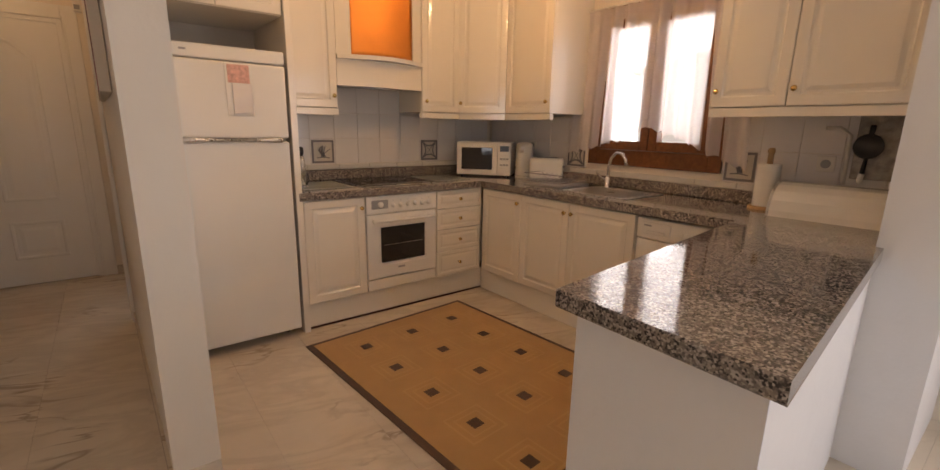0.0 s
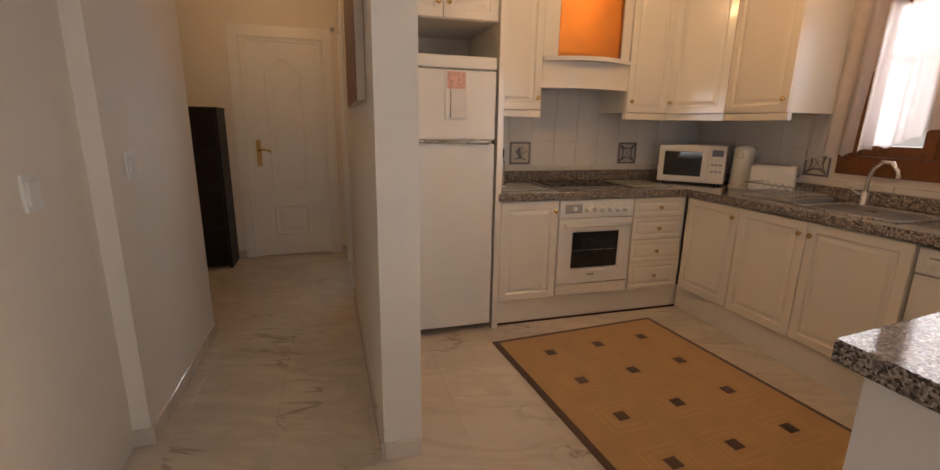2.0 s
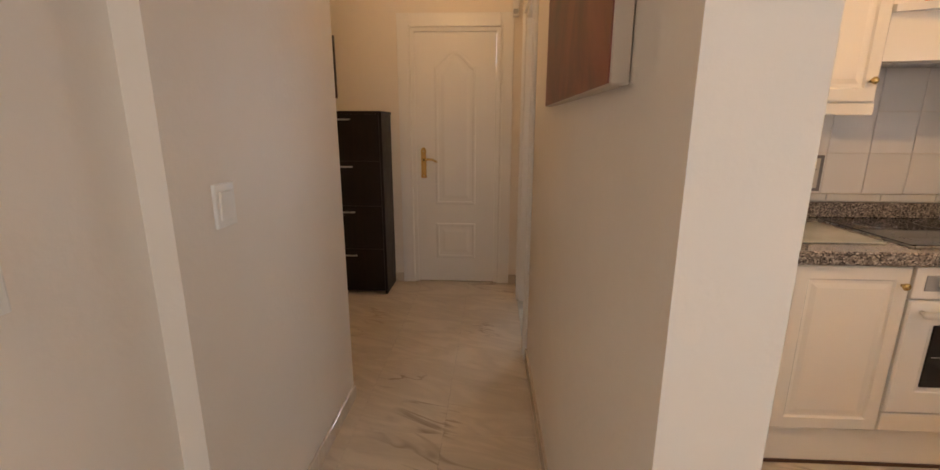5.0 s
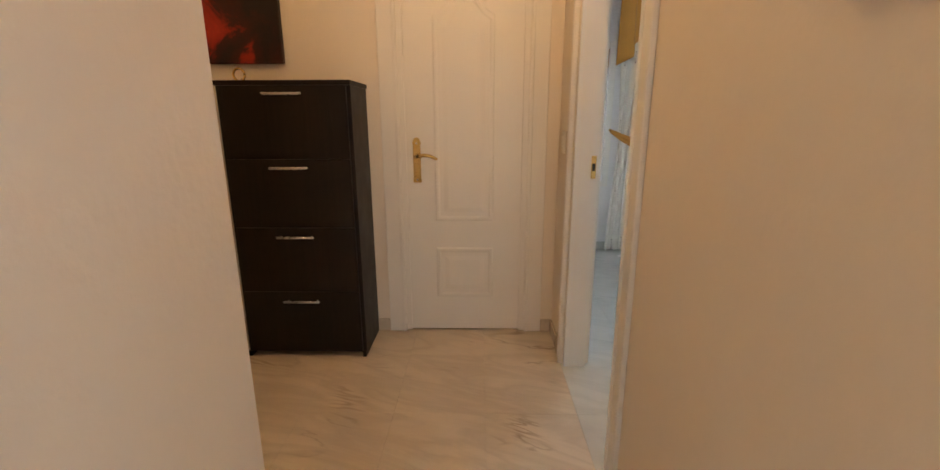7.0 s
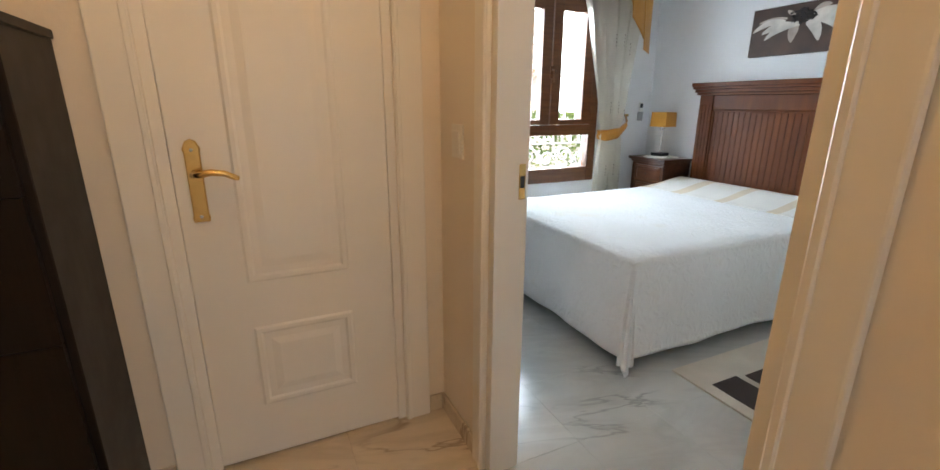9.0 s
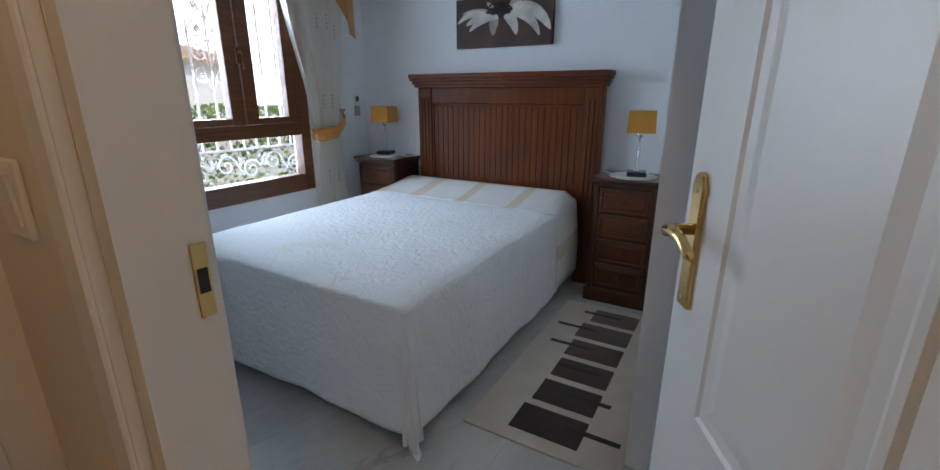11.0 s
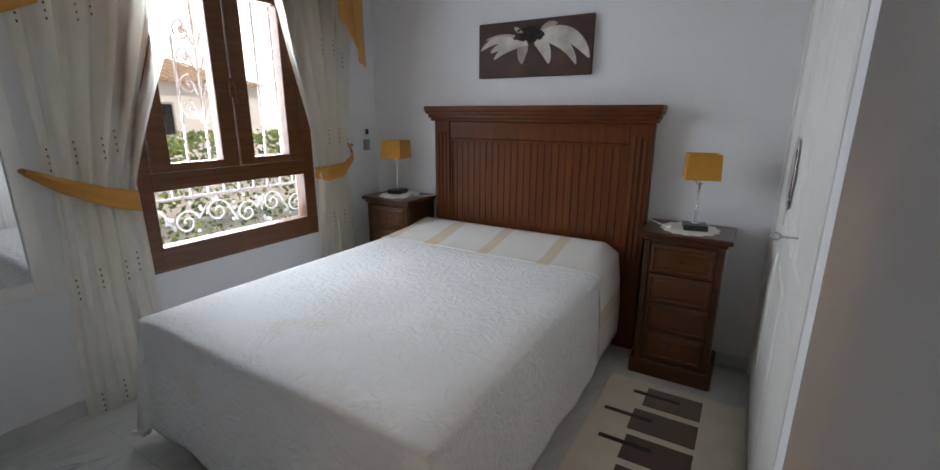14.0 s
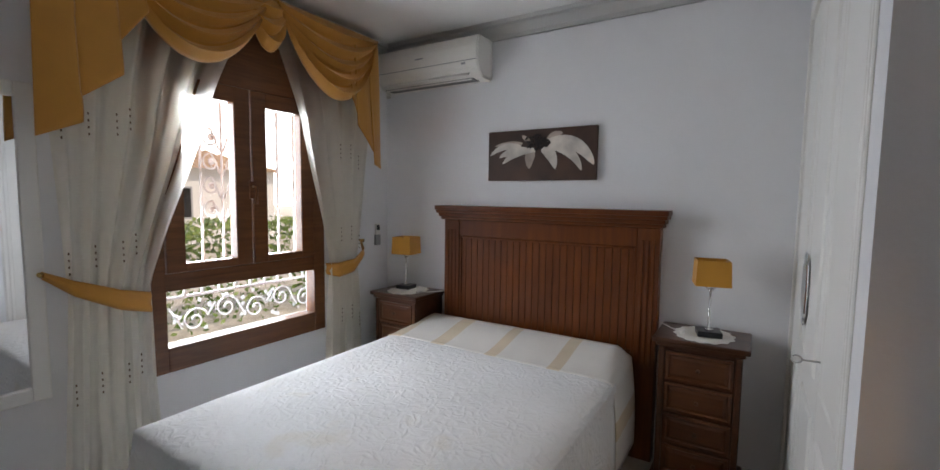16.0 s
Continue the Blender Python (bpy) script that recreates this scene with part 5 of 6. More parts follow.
part("body", lathe([(0.026, 0.0), (0.026, 0.01), (0.019, 0.015), (0.019, 0.075), (0.013, 0.085)], 16), CHROME, tp, "", True)
part("spout", tube([(0, 0, 0.08), (0, 0, 0.15), (-0.006, -0.022, 0.215), (-0.02, -0.07, 0.255), (-0.034, -0.125, 0.25), (-0.046, -0.165, 0.21), (-0.048, -0.17, 0.175)], 0.011, 10), CHROME, tp, "", True)
part("lever", tube([(0.0, 0.018, 0.06), (-0.01, 0.05, 0.075), (-0.02, 0.08, 0.10)], [0.009, 0.007, 0.006], 8), CHROME, tp, "", True)
rk = thing("dish_rack", "chrome wire dish rack on a dark tray", "dish rack", m=pose(2.64, -2.69, TOP, 0, 0, 4))
part("tray", block(-0.18, 0.18, -0.17, 0.17, 0.0, 0.014, 0.005, 2), PLASTIC_GREY, rk)
for z, g in ((0.03, 0.16), (0.085, 0.17)):
    part("wire_frame", tube([(-g, -g, z), (g, -g, z), (g, g, z), (-g, g, z), (-g, -g, z)], 0.0035, 6), CHROME, rk)
for k in range(9):
    x = -0.15 + k * 0.0375
    part("wire", tube([(x, -0.17, 0.085), (x, -0.155, 0.03), (x, 0.155, 0.03), (x, 0.17, 0.085)], 0.0022, 5), CHROME, rk)
for k in range(5):
    y = -0.1 + k * 0.045
    part("wire", tube([(-0.15, y, 0.03), (-0.07, y, 0.09), (0.0, y, 0.03)], 0.0022, 5), CHROME, rk)

# small appliances
mw = thing("microwave", "cream microwave oven with a black window", "microwave", m=pose(2.36, -1.80, TOP, 0, 0, -50))
part("casing", block(0.0, 0.47, 0.012, 0.285, 0.012, 0.292, 0.008, 2), PLASTIC_WHITE, mw)
for x in (0.04, 0.43):
    part("foot", lathe([(0.014, 0), (0.012, 0.013)], 10, pose(x, 0.05, 0)), PLASTIC_BLACK, mw)
    part("foot", lathe([(0.014, 0), (0.012, 0.013)], 10, pose(x, 0.26, 0)), PLASTIC_BLACK, mw)
md = part("door", block(0.004, 0.355, -0.006, 0.013, 0.015, 0.289, 0.005, 2), PLASTIC_WHITE, mw)
part("door_window", block(0.045, 0.312, -0.0075, -0.004, 0.06, 0.245, 0.003, 1), BLACK_GLASS, md)
mp = part("control_panel", block(0.358, 0.466, -0.004, 0.013, 0.015, 0.289, 0.004, 2), PLASTIC_WHITE, mw)
part("display", block(0.375, 0.45, -0.0055, -0.003, 0.215, 0.262), PLASTIC_BLACK, mp)
for r in range(5):
    for c in range(3):
        part("button", block(0.376 + c * 0.026, 0.397 + c * 0.026, -0.0055, -0.003, 0.17 - r * 0.025, 0.186 - r * 0.025, 0.001, 1), PLASTIC_GREY if r % 2 else ENAMEL, mp)
kt = thing("kettle", "white plastic electric jug kettle", "kettle", m=pose(2.755, -2.225, TOP, 0, 0, 20) @ Matrix.Scale(1.12, 4))
part("power_base", lathe([(0.068, 0), (0.068, 0.014), (0.06, 0.021)], 24), PLASTIC_WHITE, kt, "", True)
part("jug", lathe([(0.062, 0.021), (0.065, 0.03), (0.060, 0.20), (0.063, 0.235), (0.055, 0.255), (0.02, 0.266)], 28), PLASTIC_WHITE, kt, "", True)
part("handle", tube([(0.055, 0, 0.22), (0.085, 0, 0.22), (0.098, 0, 0.19), (0.096, 0, 0.10), (0.06, 0, 0.07)], 0.012, 8), PLASTIC_WHITE, kt, "", True)
part("spout", tube([(-0.045, 0, 0.20), (-0.068, 0, 0.24)], [0.026, 0.016], 10), PLASTIC_WHITE, kt, "", True)
ts = thing("toaster", "white plastic two-slot toaster on the worktop", "toaster", m=pose(2.76, -2.475, TOP, 0, 0, -56))
part("body", block(-0.13, 0.13, -0.075, 0.075, 0.012, 0.185, 0.03, 4), PLASTIC_WHITE, ts)
for y in (-0.028, 0.028):
    part("slot", block(-0.085, 0.085, y - 0.013, y + 0.013, 0.178, 0.1865), PLASTIC_BLACK, ts)
part("lever", block(0.123, 0.142, -0.02, 0.02, 0.11, 0.125, 0.004, 2), PLASTIC_GREY, ts)
part("base", block(-0.115, 0.115, -0.068, 0.068, 0.0, 0.014, 0.003, 1), PLASTIC_GREY, ts)

# washing machine under the worktop
wm = thing("washing_machine", "white front-loading washing machine under the worktop", "washing machine", m=E90(KX - 0.005, -3.60))
part("body", block(0.0, 0.595, 0.02, 0.57, 0.012, 0.835, 0.006, 2), ENAMEL, wm)
part("front_panel", block(0.0, 0.595, -0.004, 0.021, 0.06, 0.715, 0.008, 2), ENAMEL, wm)
pnl = part("control_panel", block(0.0, 0.595, -0.008, 0.021, 0.72, 0.835, 0.008, 2), PLASTIC_WHITE, wm)
part("detergent_drawer", block(0.03, 0.20, -0.012, 0.0, 0.745, 0.815, 0.005, 2), PLASTIC_WHITE, pnl)
part("drawer_grip", block(0.06, 0.17, -0.0145, -0.010, 0.750, 0.768, 0.004, 2), ENAMEL, pnl)
part("badge", block(0.045, 0.09, -0.0128, -0.0115, 0.792, 0.800), PLASTIC_GREY, pnl, "small maker's mark as a plain bar")
for k in range(6):
    part("push_button", block(0.25 + k * 0.03, 0.270 + k * 0.03, -0.015, -0.006, 0.762, 0.785, 0.003, 1), ENAMEL, pnl)
part("programme_dial", lathe([(0.03, 0), (0.027, 0.018), (0.022, 0.022)], 24, pose(0.52, -0.008, 0.777, 90)), PLASTIC_WHITE, pnl, "", True)
port = part("porthole", lathe([(0.165, 0), (0.165, 0.014), (0.135, 0.022), (0.115, 0.010)], 36, pose(0.30, -0.004, 0.42, 90)), PLASTIC_GREY, wm, "", True)
part("porthole_glass", lathe([(0.115, 0.008), (0.08, 0.016), (0.01, 0.02)], 30, pose(0.30, -0.004, 0.42, 90)), BLACK_GLASS, port, "", True)

# bread bin, kitchen roll, pan, pipe
bb = thing("bread_bin", "cream roll-top bread bin with steel ends", "bread bin", m=pose(2.70, -4.135, TOP, 0, 0, -88))
prof = [(0.20, 0.0), (0.0, 0.0), (0.004, 0.03), (0.02, 0.08), (0.05, 0.125), (0.09, 0.152), (0.13, 0.163), (0.20, 0.163)]
def bin_bm(x0, x1, grow):
    bm = bmesh.new()
    ends = [[bm.verts.new((x, 0.135 + (y - 0.135) * grow - 0.13, z * grow)) for y, z in prof] for x in (x0, x1)]
    for k in range(len(prof)):
        bm.faces.new((ends[0][k], ends[0][(k + 1) % len(prof)], ends[1][(k + 1) % len(prof)], ends[1][k]))
    bm.faces.new(ends[0][::-1])
    bm.faces.new(ends[1])
    return bm
part("roll_lid", bin_bm(0.012, 0.448, 1.0), ENAMEL, bb, "cream enamelled lid")
for x in (0.0, 0.448):
    part("end_cap", bin_bm(x, x + 0.012, 1.03), STEEL, bb)
part("lid_grip", block(0.27, 0.42, -0.006, 0.012, 0.028, 0.04, 0.003, 1), STEEL, bb)
kr = thing("kitchen_roll", "white kitchen roll on a wooden holder", "kitchen roll", m=pose(2.80, -4.045, TOP))
part("holder_base", lathe([(0.075, 0), (0.075, 0.012), (0.07, 0.016)], 24), PALE_WOOD, kr)
part("paper", lathe([(0.056, 0.017), (0.057, 0.03), (0.057, 0.235), (0.056, 0.243), (0.02, 0.244)], 28), plain("kitchen_paper", (0.80, 0.79, 0.76), 0.9, bump=0.5, bscale=90, dist=0.002), kr, "white paper roll", True)
part("spindle", lathe([(0.014, 0.243), (0.014, 0.30), (0.018, 0.305), (0.018, 0.32), (0.012, 0.328)], 14), PALE_WOOD, kr, "", True)
pan = thing("frying_pan", "small black frying pan hanging on the wall", "frying pan", m=pose(KE - 0.018, -4.425, 1.25, 0, -90, 0))
part("pan_body", lathe([(0.045, 0.0), (0.060, 0.022), (0.057, 0.023), (0.043, 0.005)], 28), PLASTIC_BLACK, pan, "", True)
part("handle", tube([(-0.055, 0, 0.018), (-0.10, 0.002, 0.024), (-0.135, 0.004, 0.022)], [0.009, 0.010, 0.012], 8), PLASTIC_BLACK, pan, "", True)
part("handle_tip", tube([(-0.13, 0.004, 0.022), (-0.165, 0.008, 0.022), (-0.178, 0.009, 0.022)], [0.013, 0.012, 0.005], 8), PLASTIC_WHITE, pan, "pale handle tip", True)
part("hanging_tab", tube([(0.05, 0, 0.018), (0.075, -0.003, 0.018), (0.10, -0.004, 0.016)], [0.010, 0.012, 0.012], 8), PLASTIC_BLACK, pan, "", True)
ROUGH_GLASS = plain("embossed_glass", (0.42, 0.38, 0.33), 0.14, vary=0.35, scale=28, bump=0.9, bscale=70, dist=0.006)
whole("glass_panel", block(KE - 0.017, KE - 0.010, -4.63, -4.37, 1.09, 1.42, 0.002, 1), ROUGH_GLASS, "rough embossed glass panel behind the frying pan", "glass panel")
pp = thing("water_pipe", "white painted pipe running down the wall", "pipe")
part("pipe", tube([(KE - 0.02, -4.24, 1.335), (KE - 0.02, -4.30, 1.335), (KE - 0.02, -4.345, 1.30), (KE - 0.02, -4.35, 1.06)], 0.010, 8), PLASTIC_WHITE, pp, "", True)


def socket(m, label="white round wall socket"):
    ob = thing("wall_socket", label, "socket", "kitchen sockets", m)
    part("plate", block(-0.04, 0.04, -0.010, 0.0, -0.04, 0.04, 0.004, 2), PLASTIC_WHITE, ob)
    part("socket_well", lathe([(0.022, 0), (0.022, 0.002), (0.018, 0.003)], 20, pose(0, -0.010, 0, 90)), PLASTIC_GREY, ob)
    return ob


s0 = socket(pose(KE - 0.008, -2.17, 1.17, 0, 0, -90))
copy_thing(s0, pose(KE - 0.008, -4.265, 1.155, 0, 0, -90))
op = thing("stick_blender", "slim steel hand blender standing with its black plug", "blender", m=pose(0.985, -1.96, TOP))
part("stand", lathe([(0.032, 0), (0.032, 0.012), (0.022, 0.018)], 18), STEEL, op)
part("shaft", lathe([(0.022, 0.018), (0.024, 0.15), (0.020, 0.20), (0.012, 0.206)], 18), STEEL, op, "", True)
part("cap", lathe([(0.012, 0.206), (0.018, 0.225), (0.018, 0.255), (0.010, 0.265)], 14), PLASTIC_BLACK, op, "", True)
part("cord", tube([(0.02, 0.03, 0.10), (0.05, 0.04, 0.08), (0.055, 0.03, 0.04), (0.03, 0.02, 0.015)], 0.005, 6), PLASTIC_BLACK, op, "", True)

# kitchen window
kw = thing("window_2", "brown wooden kitchen window, shut", "window")
tagged(kw, kind="structure")
G0, G1 = 2.895, 3.0
bm = bmesh.new()
for y0, y1, z0, z1 in ((-3.75, -3.67, 1.06, 2.14), (-2.85, -2.77, 1.06, 2.14), (-3.67, -2.85, 1.06, 1.17), (-3.67, -2.85, 2.05, 2.14)):
    block(G0, G1, y0, y1, z0, z1, 0.006, 2, bm=bm)
part("window_frame", bm, WINDOW_WOOD, kw)
for y0, y1 in ((-3.665, -3.263), (-3.257, -2.855)):
    bm = bmesh.new()
    for a, b, c, d in ((y0, y0 + 0.06, 1.172, 2.048), (y1 - 0.06, y1, 1.172, 2.048), (y0 + 0.06, y1 - 0.06, 1.172, 1.235), (y0 + 0.06, y1 - 0.06, 1.985, 2.048)):
        block(G0 - 0.008, G1 - 0.04, a, b, c, d, 0.005, 2, bm=bm)
    sash = part("sash", bm, WINDOW_WOOD, kw)
    pane = part("pane", block(2.93, 2.936, y0 + 0.058, y1 - 0.058, 1.233, 1.987), GLASS, sash)
    pane.visible_shadow = False


def lace(y0, y1, seed, flip):
    ph = random.Random(seed).uniform(0, 6)

    def f(u, v):
        p = 1 - u if flip else u
        low = 1.10 + 0.23 * p ** 1.3 + 0.022 * abs(math.sin(u * 9 * math.pi)) + 0.015 * math.sin(u * 5 + ph)
        spread = 0.05 * v * (1 - p) * (1 if flip else -1)
        y = y0 + u * (y1 - y0) - spread * (1 if True else 0)
        return Vector((2.868 - 0.022 * math.sin(u * 13 * math.pi + ph) * (0.5 + 0.6 * v) - 0.008 * math.sin(u * 31), y, 2.13 - v * (2.13 - low)))
    return sheet(110, 30, f, 0.0)


c1 = whole("curtain", lace(-2.655, -3.27, 1, False), LACE, "short white lace curtain with a scalloped hem", "curtain", "kitchen curtains", smooth=True)
c2 = whole("curtain", lace(-3.25, -3.86, 2, True), LACE, "short white lace curtain with a scalloped hem", "curtain", "kitchen curtains", smooth=True)
rod = thing("curtain_rod", "thin white curtain rod above the kitchen window", "curtain rod")
part("rod", tube([(2.868, -2.64, 2.135), (2.868, -3.88, 2.135)], 0.007, 8), PLASTIC_WHITE, rod, "", True)
for y in (-2.66, -3.86):
    part("bracket", tube([(2.868, y, 2.135), (2.92, y, 2.135)], 0.006, 8), PLASTIC_WHITE, rod)

# kitchen rug
RUG_TAN = cloth("tan_flat_rug", (0.46, 0.27, 0.10), 0.12, 420, 0.6)
RUG_BORDER = cloth("brown_rug_border", (0.085, 0.036, 0.014), 0.15, 420, 0.6)
RUG_LIGHT = cloth("light_tan_line", (0.50, 0.305, 0.12), 0.1, 420, 0.6)
kg = thing("kitchen_rug", "tan flat-woven rug with a brown border and small squares", "rug", m=pose(1.40, -3.20, 0, 0, 0, 4.0))
part("border", block(-0.555, 0.648, -0.86, 0.815, 0.0, 0.007, 0.002, 1), RUG_BORDER, kg, "dark brown woven border")
part("field", block(-0.518, 0.618, -0.825, 0.785, 0.0065, 0.0085), RUG_TAN, kg)
for i in range(3):
    for j in range(5):
        x, y = -0.28 + i * 0.332, 0.575 - j * 0.322
        for r, dz in ((0.105, 0.0003), (0.072, 0.0009)):
            part("woven_square", block(x - r, x + r, y - r, y + r, 0.0082, 0.0087 + dz), RUG_LIGHT, kg)
            part("woven_square", block(x - r + 0.009, x + r - 0.009, y - r + 0.009, y + r - 0.009, 0.0082, 0.009 + dz), RUG_TAN, kg)
        part("centre_square", block(x - 0.03, x + 0.03, y - 0.03, y + 0.03, 0.0082, 0.0106), RUG_BORDER, kg, "small dark square")
# ---------------------------------------------------------------- hall
sc = thing("shoe_cabinet", "tall dark wenge shoe cabinet with four flap doors", "shoe cabinet")
SX0, SX1, SF = -1.675, -1.035, YE - 0.335
part("carcass", block(SX0, SX1, SF + 0.019, YE - 0.005, 0.02, 1.402, 0.002, 1), WENGE, sc)
part("top", block(SX0 - 0.005, SX1 + 0.005, SF - 0.003, YE - 0.003, 1.402, 1.424, 0.002, 1), WENGE, sc)
for x0 in (SX0, SX1 - 0.018):
    part("side_foot", block(x0, x0 + 0.018, SF + 0.004, YE - 0.005, 0.0, 0.03), WENGE, sc)
for k in range(4):
    z0 = 0.030 + k * 0.343
    fl = part("flap_door", block(SX0 + 0.018, SX1 - 0.018, SF, SF + 0.018, z0 + 0.002, z0 + 0.3415, 0.001, 1), WENGE, sc)
    hz = 0.325 + 0.346 * k
    bm = tube([(-1.425, SF, hz), (-1.425, SF - 0.022, hz)], 0.004, 6)
    tube([(-1.272, SF, hz), (-1.272, SF - 0.022, hz)], 0.004, 6, bm)
    tube([(-1.442, SF - 0.024, hz), (-1.257, SF - 0.024, hz)], 0.0065, 8, bm)
    part("bar_handle", bm, STEEL, fl, "slim steel bar handle", True)
rg = thing("ornament", "small dark ring ornament on the shoe cabinet", "ornament")
part("ring", tube([(-1.60 + 0.028 * math.cos(a), -0.31, 1.457 + 0.03 * math.sin(a)) for a in (2 * math.pi * k / 18 for k in range(19))], 0.006, 6), BRASS, rg, "", True)
part("foot", block(-1.63, -1.57, -0.325, -0.295, 1.424, 1.430, 0.002, 1), BRASS, rg)


def splash(name, stops, scale, distort):
    s = Shade(name, 0.45)
    s.color(s.ramp(s.noise(scale, 5.0, None, distort, 0.6), stops))
    return s.bump(s.noise(120.0, 3.0), 0.25, 0.001).m


red = thing("red_picture", "dark canvas with large red blooms in the alcove", "picture")
part("canvas", block(-2.13, -1.455, YE - 0.035, YE - 0.002, 1.53, 2.00, 0.003, 1), splash("red_bloom_print", [(0.38, (0.010, 0.004, 0.004)), (0.52, (0.05, 0.006, 0.004)), (0.58, (0.36, 0.022, 0.012)), (0.72, (0.60, 0.05, 0.025))], 3.2, 0.8), red)
rust = thing("rust_picture", "rust-red abstract canvas on the hall wall", "picture")
part("canvas", block(XP - 0.040, XP - 0.006, -3.02, -2.02, 1.395, 2.05, 0.003, 1), plain("canvas_edge", (0.55, 0.47, 0.38), 0.7), rust)
part("painted_face", block(XP - 0.0425, XP - 0.0395, -3.017, -2.023, 1.398, 2.047), splash("rust_paint", [(0.3, (0.045, 0.010, 0.006)), (0.5, (0.14, 0.028, 0.013)), (0.7, (0.24, 0.055, 0.024))], 2.4, 1.2), rust)


def switch(m):
    ob = thing("light_switch", "white wall light switch", "light switch", "hall light switches", m)
    part("plate", block(-0.042, 0.042, -0.010, 0.0, -0.055, 0.055, 0.004, 2), PLASTIC_WHITE, ob)
    rk2 = part("rocker", block(-0.028, 0.028, -0.015, -0.008, -0.036, 0.036, 0.003, 2), PLASTIC_WHITE, ob)
    rk2.matrix_local = pose(0, 0, 0, 3)
    return ob


sw = switch(pose(-0.875, -2.745, 1.13, 0, 0, 90))
copy_thing(sw, pose(-0.94, -3.27, 1.10, 0, 0, 90))
copy_thing(sw, pose(XD, -0.25, 1.13, 0, 0, -90))
ch = thing("door_chime", "small white door chime high on the hall wall", "door chime")
part("case", block(-0.075, -0.025, YE - 0.045, YE, 2.12, 2.25, 0.006, 2), PLASTIC_WHITE, ch)
part("grille", block(-0.068, -0.032, YE - 0.047, YE - 0.044, 2.135, 2.17, 0.001, 1), PLASTIC_GREY, ch)
fb = thing("fuse_box", "flat white fuse box cover low on the wall", "fuse box")
part("cover", block(-2.25, -1.70, YE - 0.012, YE, 0.30, 0.605, 0.003, 1), PLASTIC_WHITE, fb)
part("screw", lathe([(0.006, 0), (0.004, 0.002)], 10, pose(-2.05, YE - 0.012, 0.585, 90)), STEEL, fb)
# bevelled mirror in the living room
bmr = thing("bevelled_mirror", "wall mirror with a mirrored glass border", "mirror", m=pose(-0.94, -3.785, 0.88, 0, 0, 90))
oct_ = [(-0.9, 0.0), (-0.05, 0.0), (0.0, 0.09), (0.0, 0.9), (-0.05, 1.0), (-0.9, 1.0)]
bm = bmesh.new()
loops = []
for shrink, out in ((0.0, 0.0), (0.0, 0.022), (0.05, 0.030), (0.055, 0.022), (0.10, 0.020)):
    loops.append([bm.verts.new((x * (1 - 2 * shrink / 0.9) - shrink, -out, 0.5 + (z - 0.5) * (1 - 2 * shrink))) for x, z in oct_])
for a, b in zip(loops, loops[1:]):
    for k in range(6):
        bm.faces.new((a[k], a[(k + 1) % 6], b[(k + 1) % 6], b[k]))
bm.faces.new(loops[-1])
part("mirror_glass", bm, MIRROR, bmr)
# ---------------------------------------------------------------- outside
GRASS = plain("dry_garden_ground", (0.48, 0.44, 0.37), 0.95, vary=0.3, scale=3.0, bump=0.6, bscale=30, dist=0.02)
FOLIAGE = Shade("hedge_leaves", 0.55)
FOLIAGE.color(FOLIAGE.ramp(FOLIAGE.add("ShaderNodeNewGeometry").outputs["Random Per Island"], [(0.0, (0.06, 0.11, 0.02)), (0.6, (0.12, 0.20, 0.035)), (1.0, (0.22, 0.28, 0.07))]))
FOLIAGE = FOLIAGE.m
HOUSE_WHITE = plain("white_render", (0.72, 0.70, 0.66), 0.85, vary=0.06, scale=1.0, bump=0.3, bscale=40, dist=0.004)
TERRACOTTA = plain("terracotta_tile", (0.50, 0.36, 0.24), 0.8, vary=0.3, scale=5.0)
BARK = plain("bark", (0.12, 0.09, 0.065), 0.9, vary=0.3, scale=20, bump=0.8, bscale=40, dist=0.01)

bm = bmesh.new()
rim = [bm.verts.new((3000 * math.cos(a), 3000 * math.sin(a), -0.45)) for a in (2 * math.pi * k / 32 for k in range(32))]
bm.faces.new(rim)
whole("ground", bm, GRASS, "dry sandy garden ground", "ground", kind="structure")


# hazy bright sky low over the gardens
HAZE = bpy.data.materials.new("hazy_sky")
HAZE.use_nodes = True
haze_bsdf = HAZE.node_tree.nodes["Principled BSDF"]
haze_bsdf.inputs["Base Color"].default_value = (0.8, 0.9, 1.0, 1)
haze_bsdf.inputs["Emission Color"].default_value = (0.82, 0.91, 1.0, 1)
haze_bsdf.inputs["Emission Strength"].default_value = 3.0
whole("backdrop", sheet(24, 2, lambda u, v: Vector((90 * math.cos(radians(-40 + 190 * u)), 90 * math.sin(radians(-40 + 190 * u)), -0.6 + 60 * v)), 0.0), HAZE, "bright hazy sky over the gardens", "sky", kind="structure")


def leaf_cloud(places, size, rnd):
    verts, faces = [], []
    for c in places:
        a, b = rnd.uniform(0, 6.28), rnd.uniform(-1, 1)
        way = Vector((math.cos(a) * math.sqrt(1 - b * b), math.sin(a) * math.sqrt(1 - b * b), b))
        sidew = way.orthogonal().normalized() * size * rnd.uniform(0.3, 0.5)
        tip = way * size * rnd.uniform(0.8, 1.4)
        k = len(verts)
        verts += [c - tip * 0.5, c + sidew, c + tip * 0.5, c - sidew]
        faces.append((k, k + 1, k + 2, k + 3))
    return verts, faces


def leafy(name, places, size, rnd, parent=None, label="", category=""):
    me = bpy.data.meshes.new(name)
    v, f = leaf_cloud(places, size, rnd)
    me.from_pydata([tuple(p) for p in v], [], f)
    me.materials.append(FOLIAGE)
    ob = new(name, me)
    ob.parent = parent
    return tagged(ob, label, category, "", "stuff")


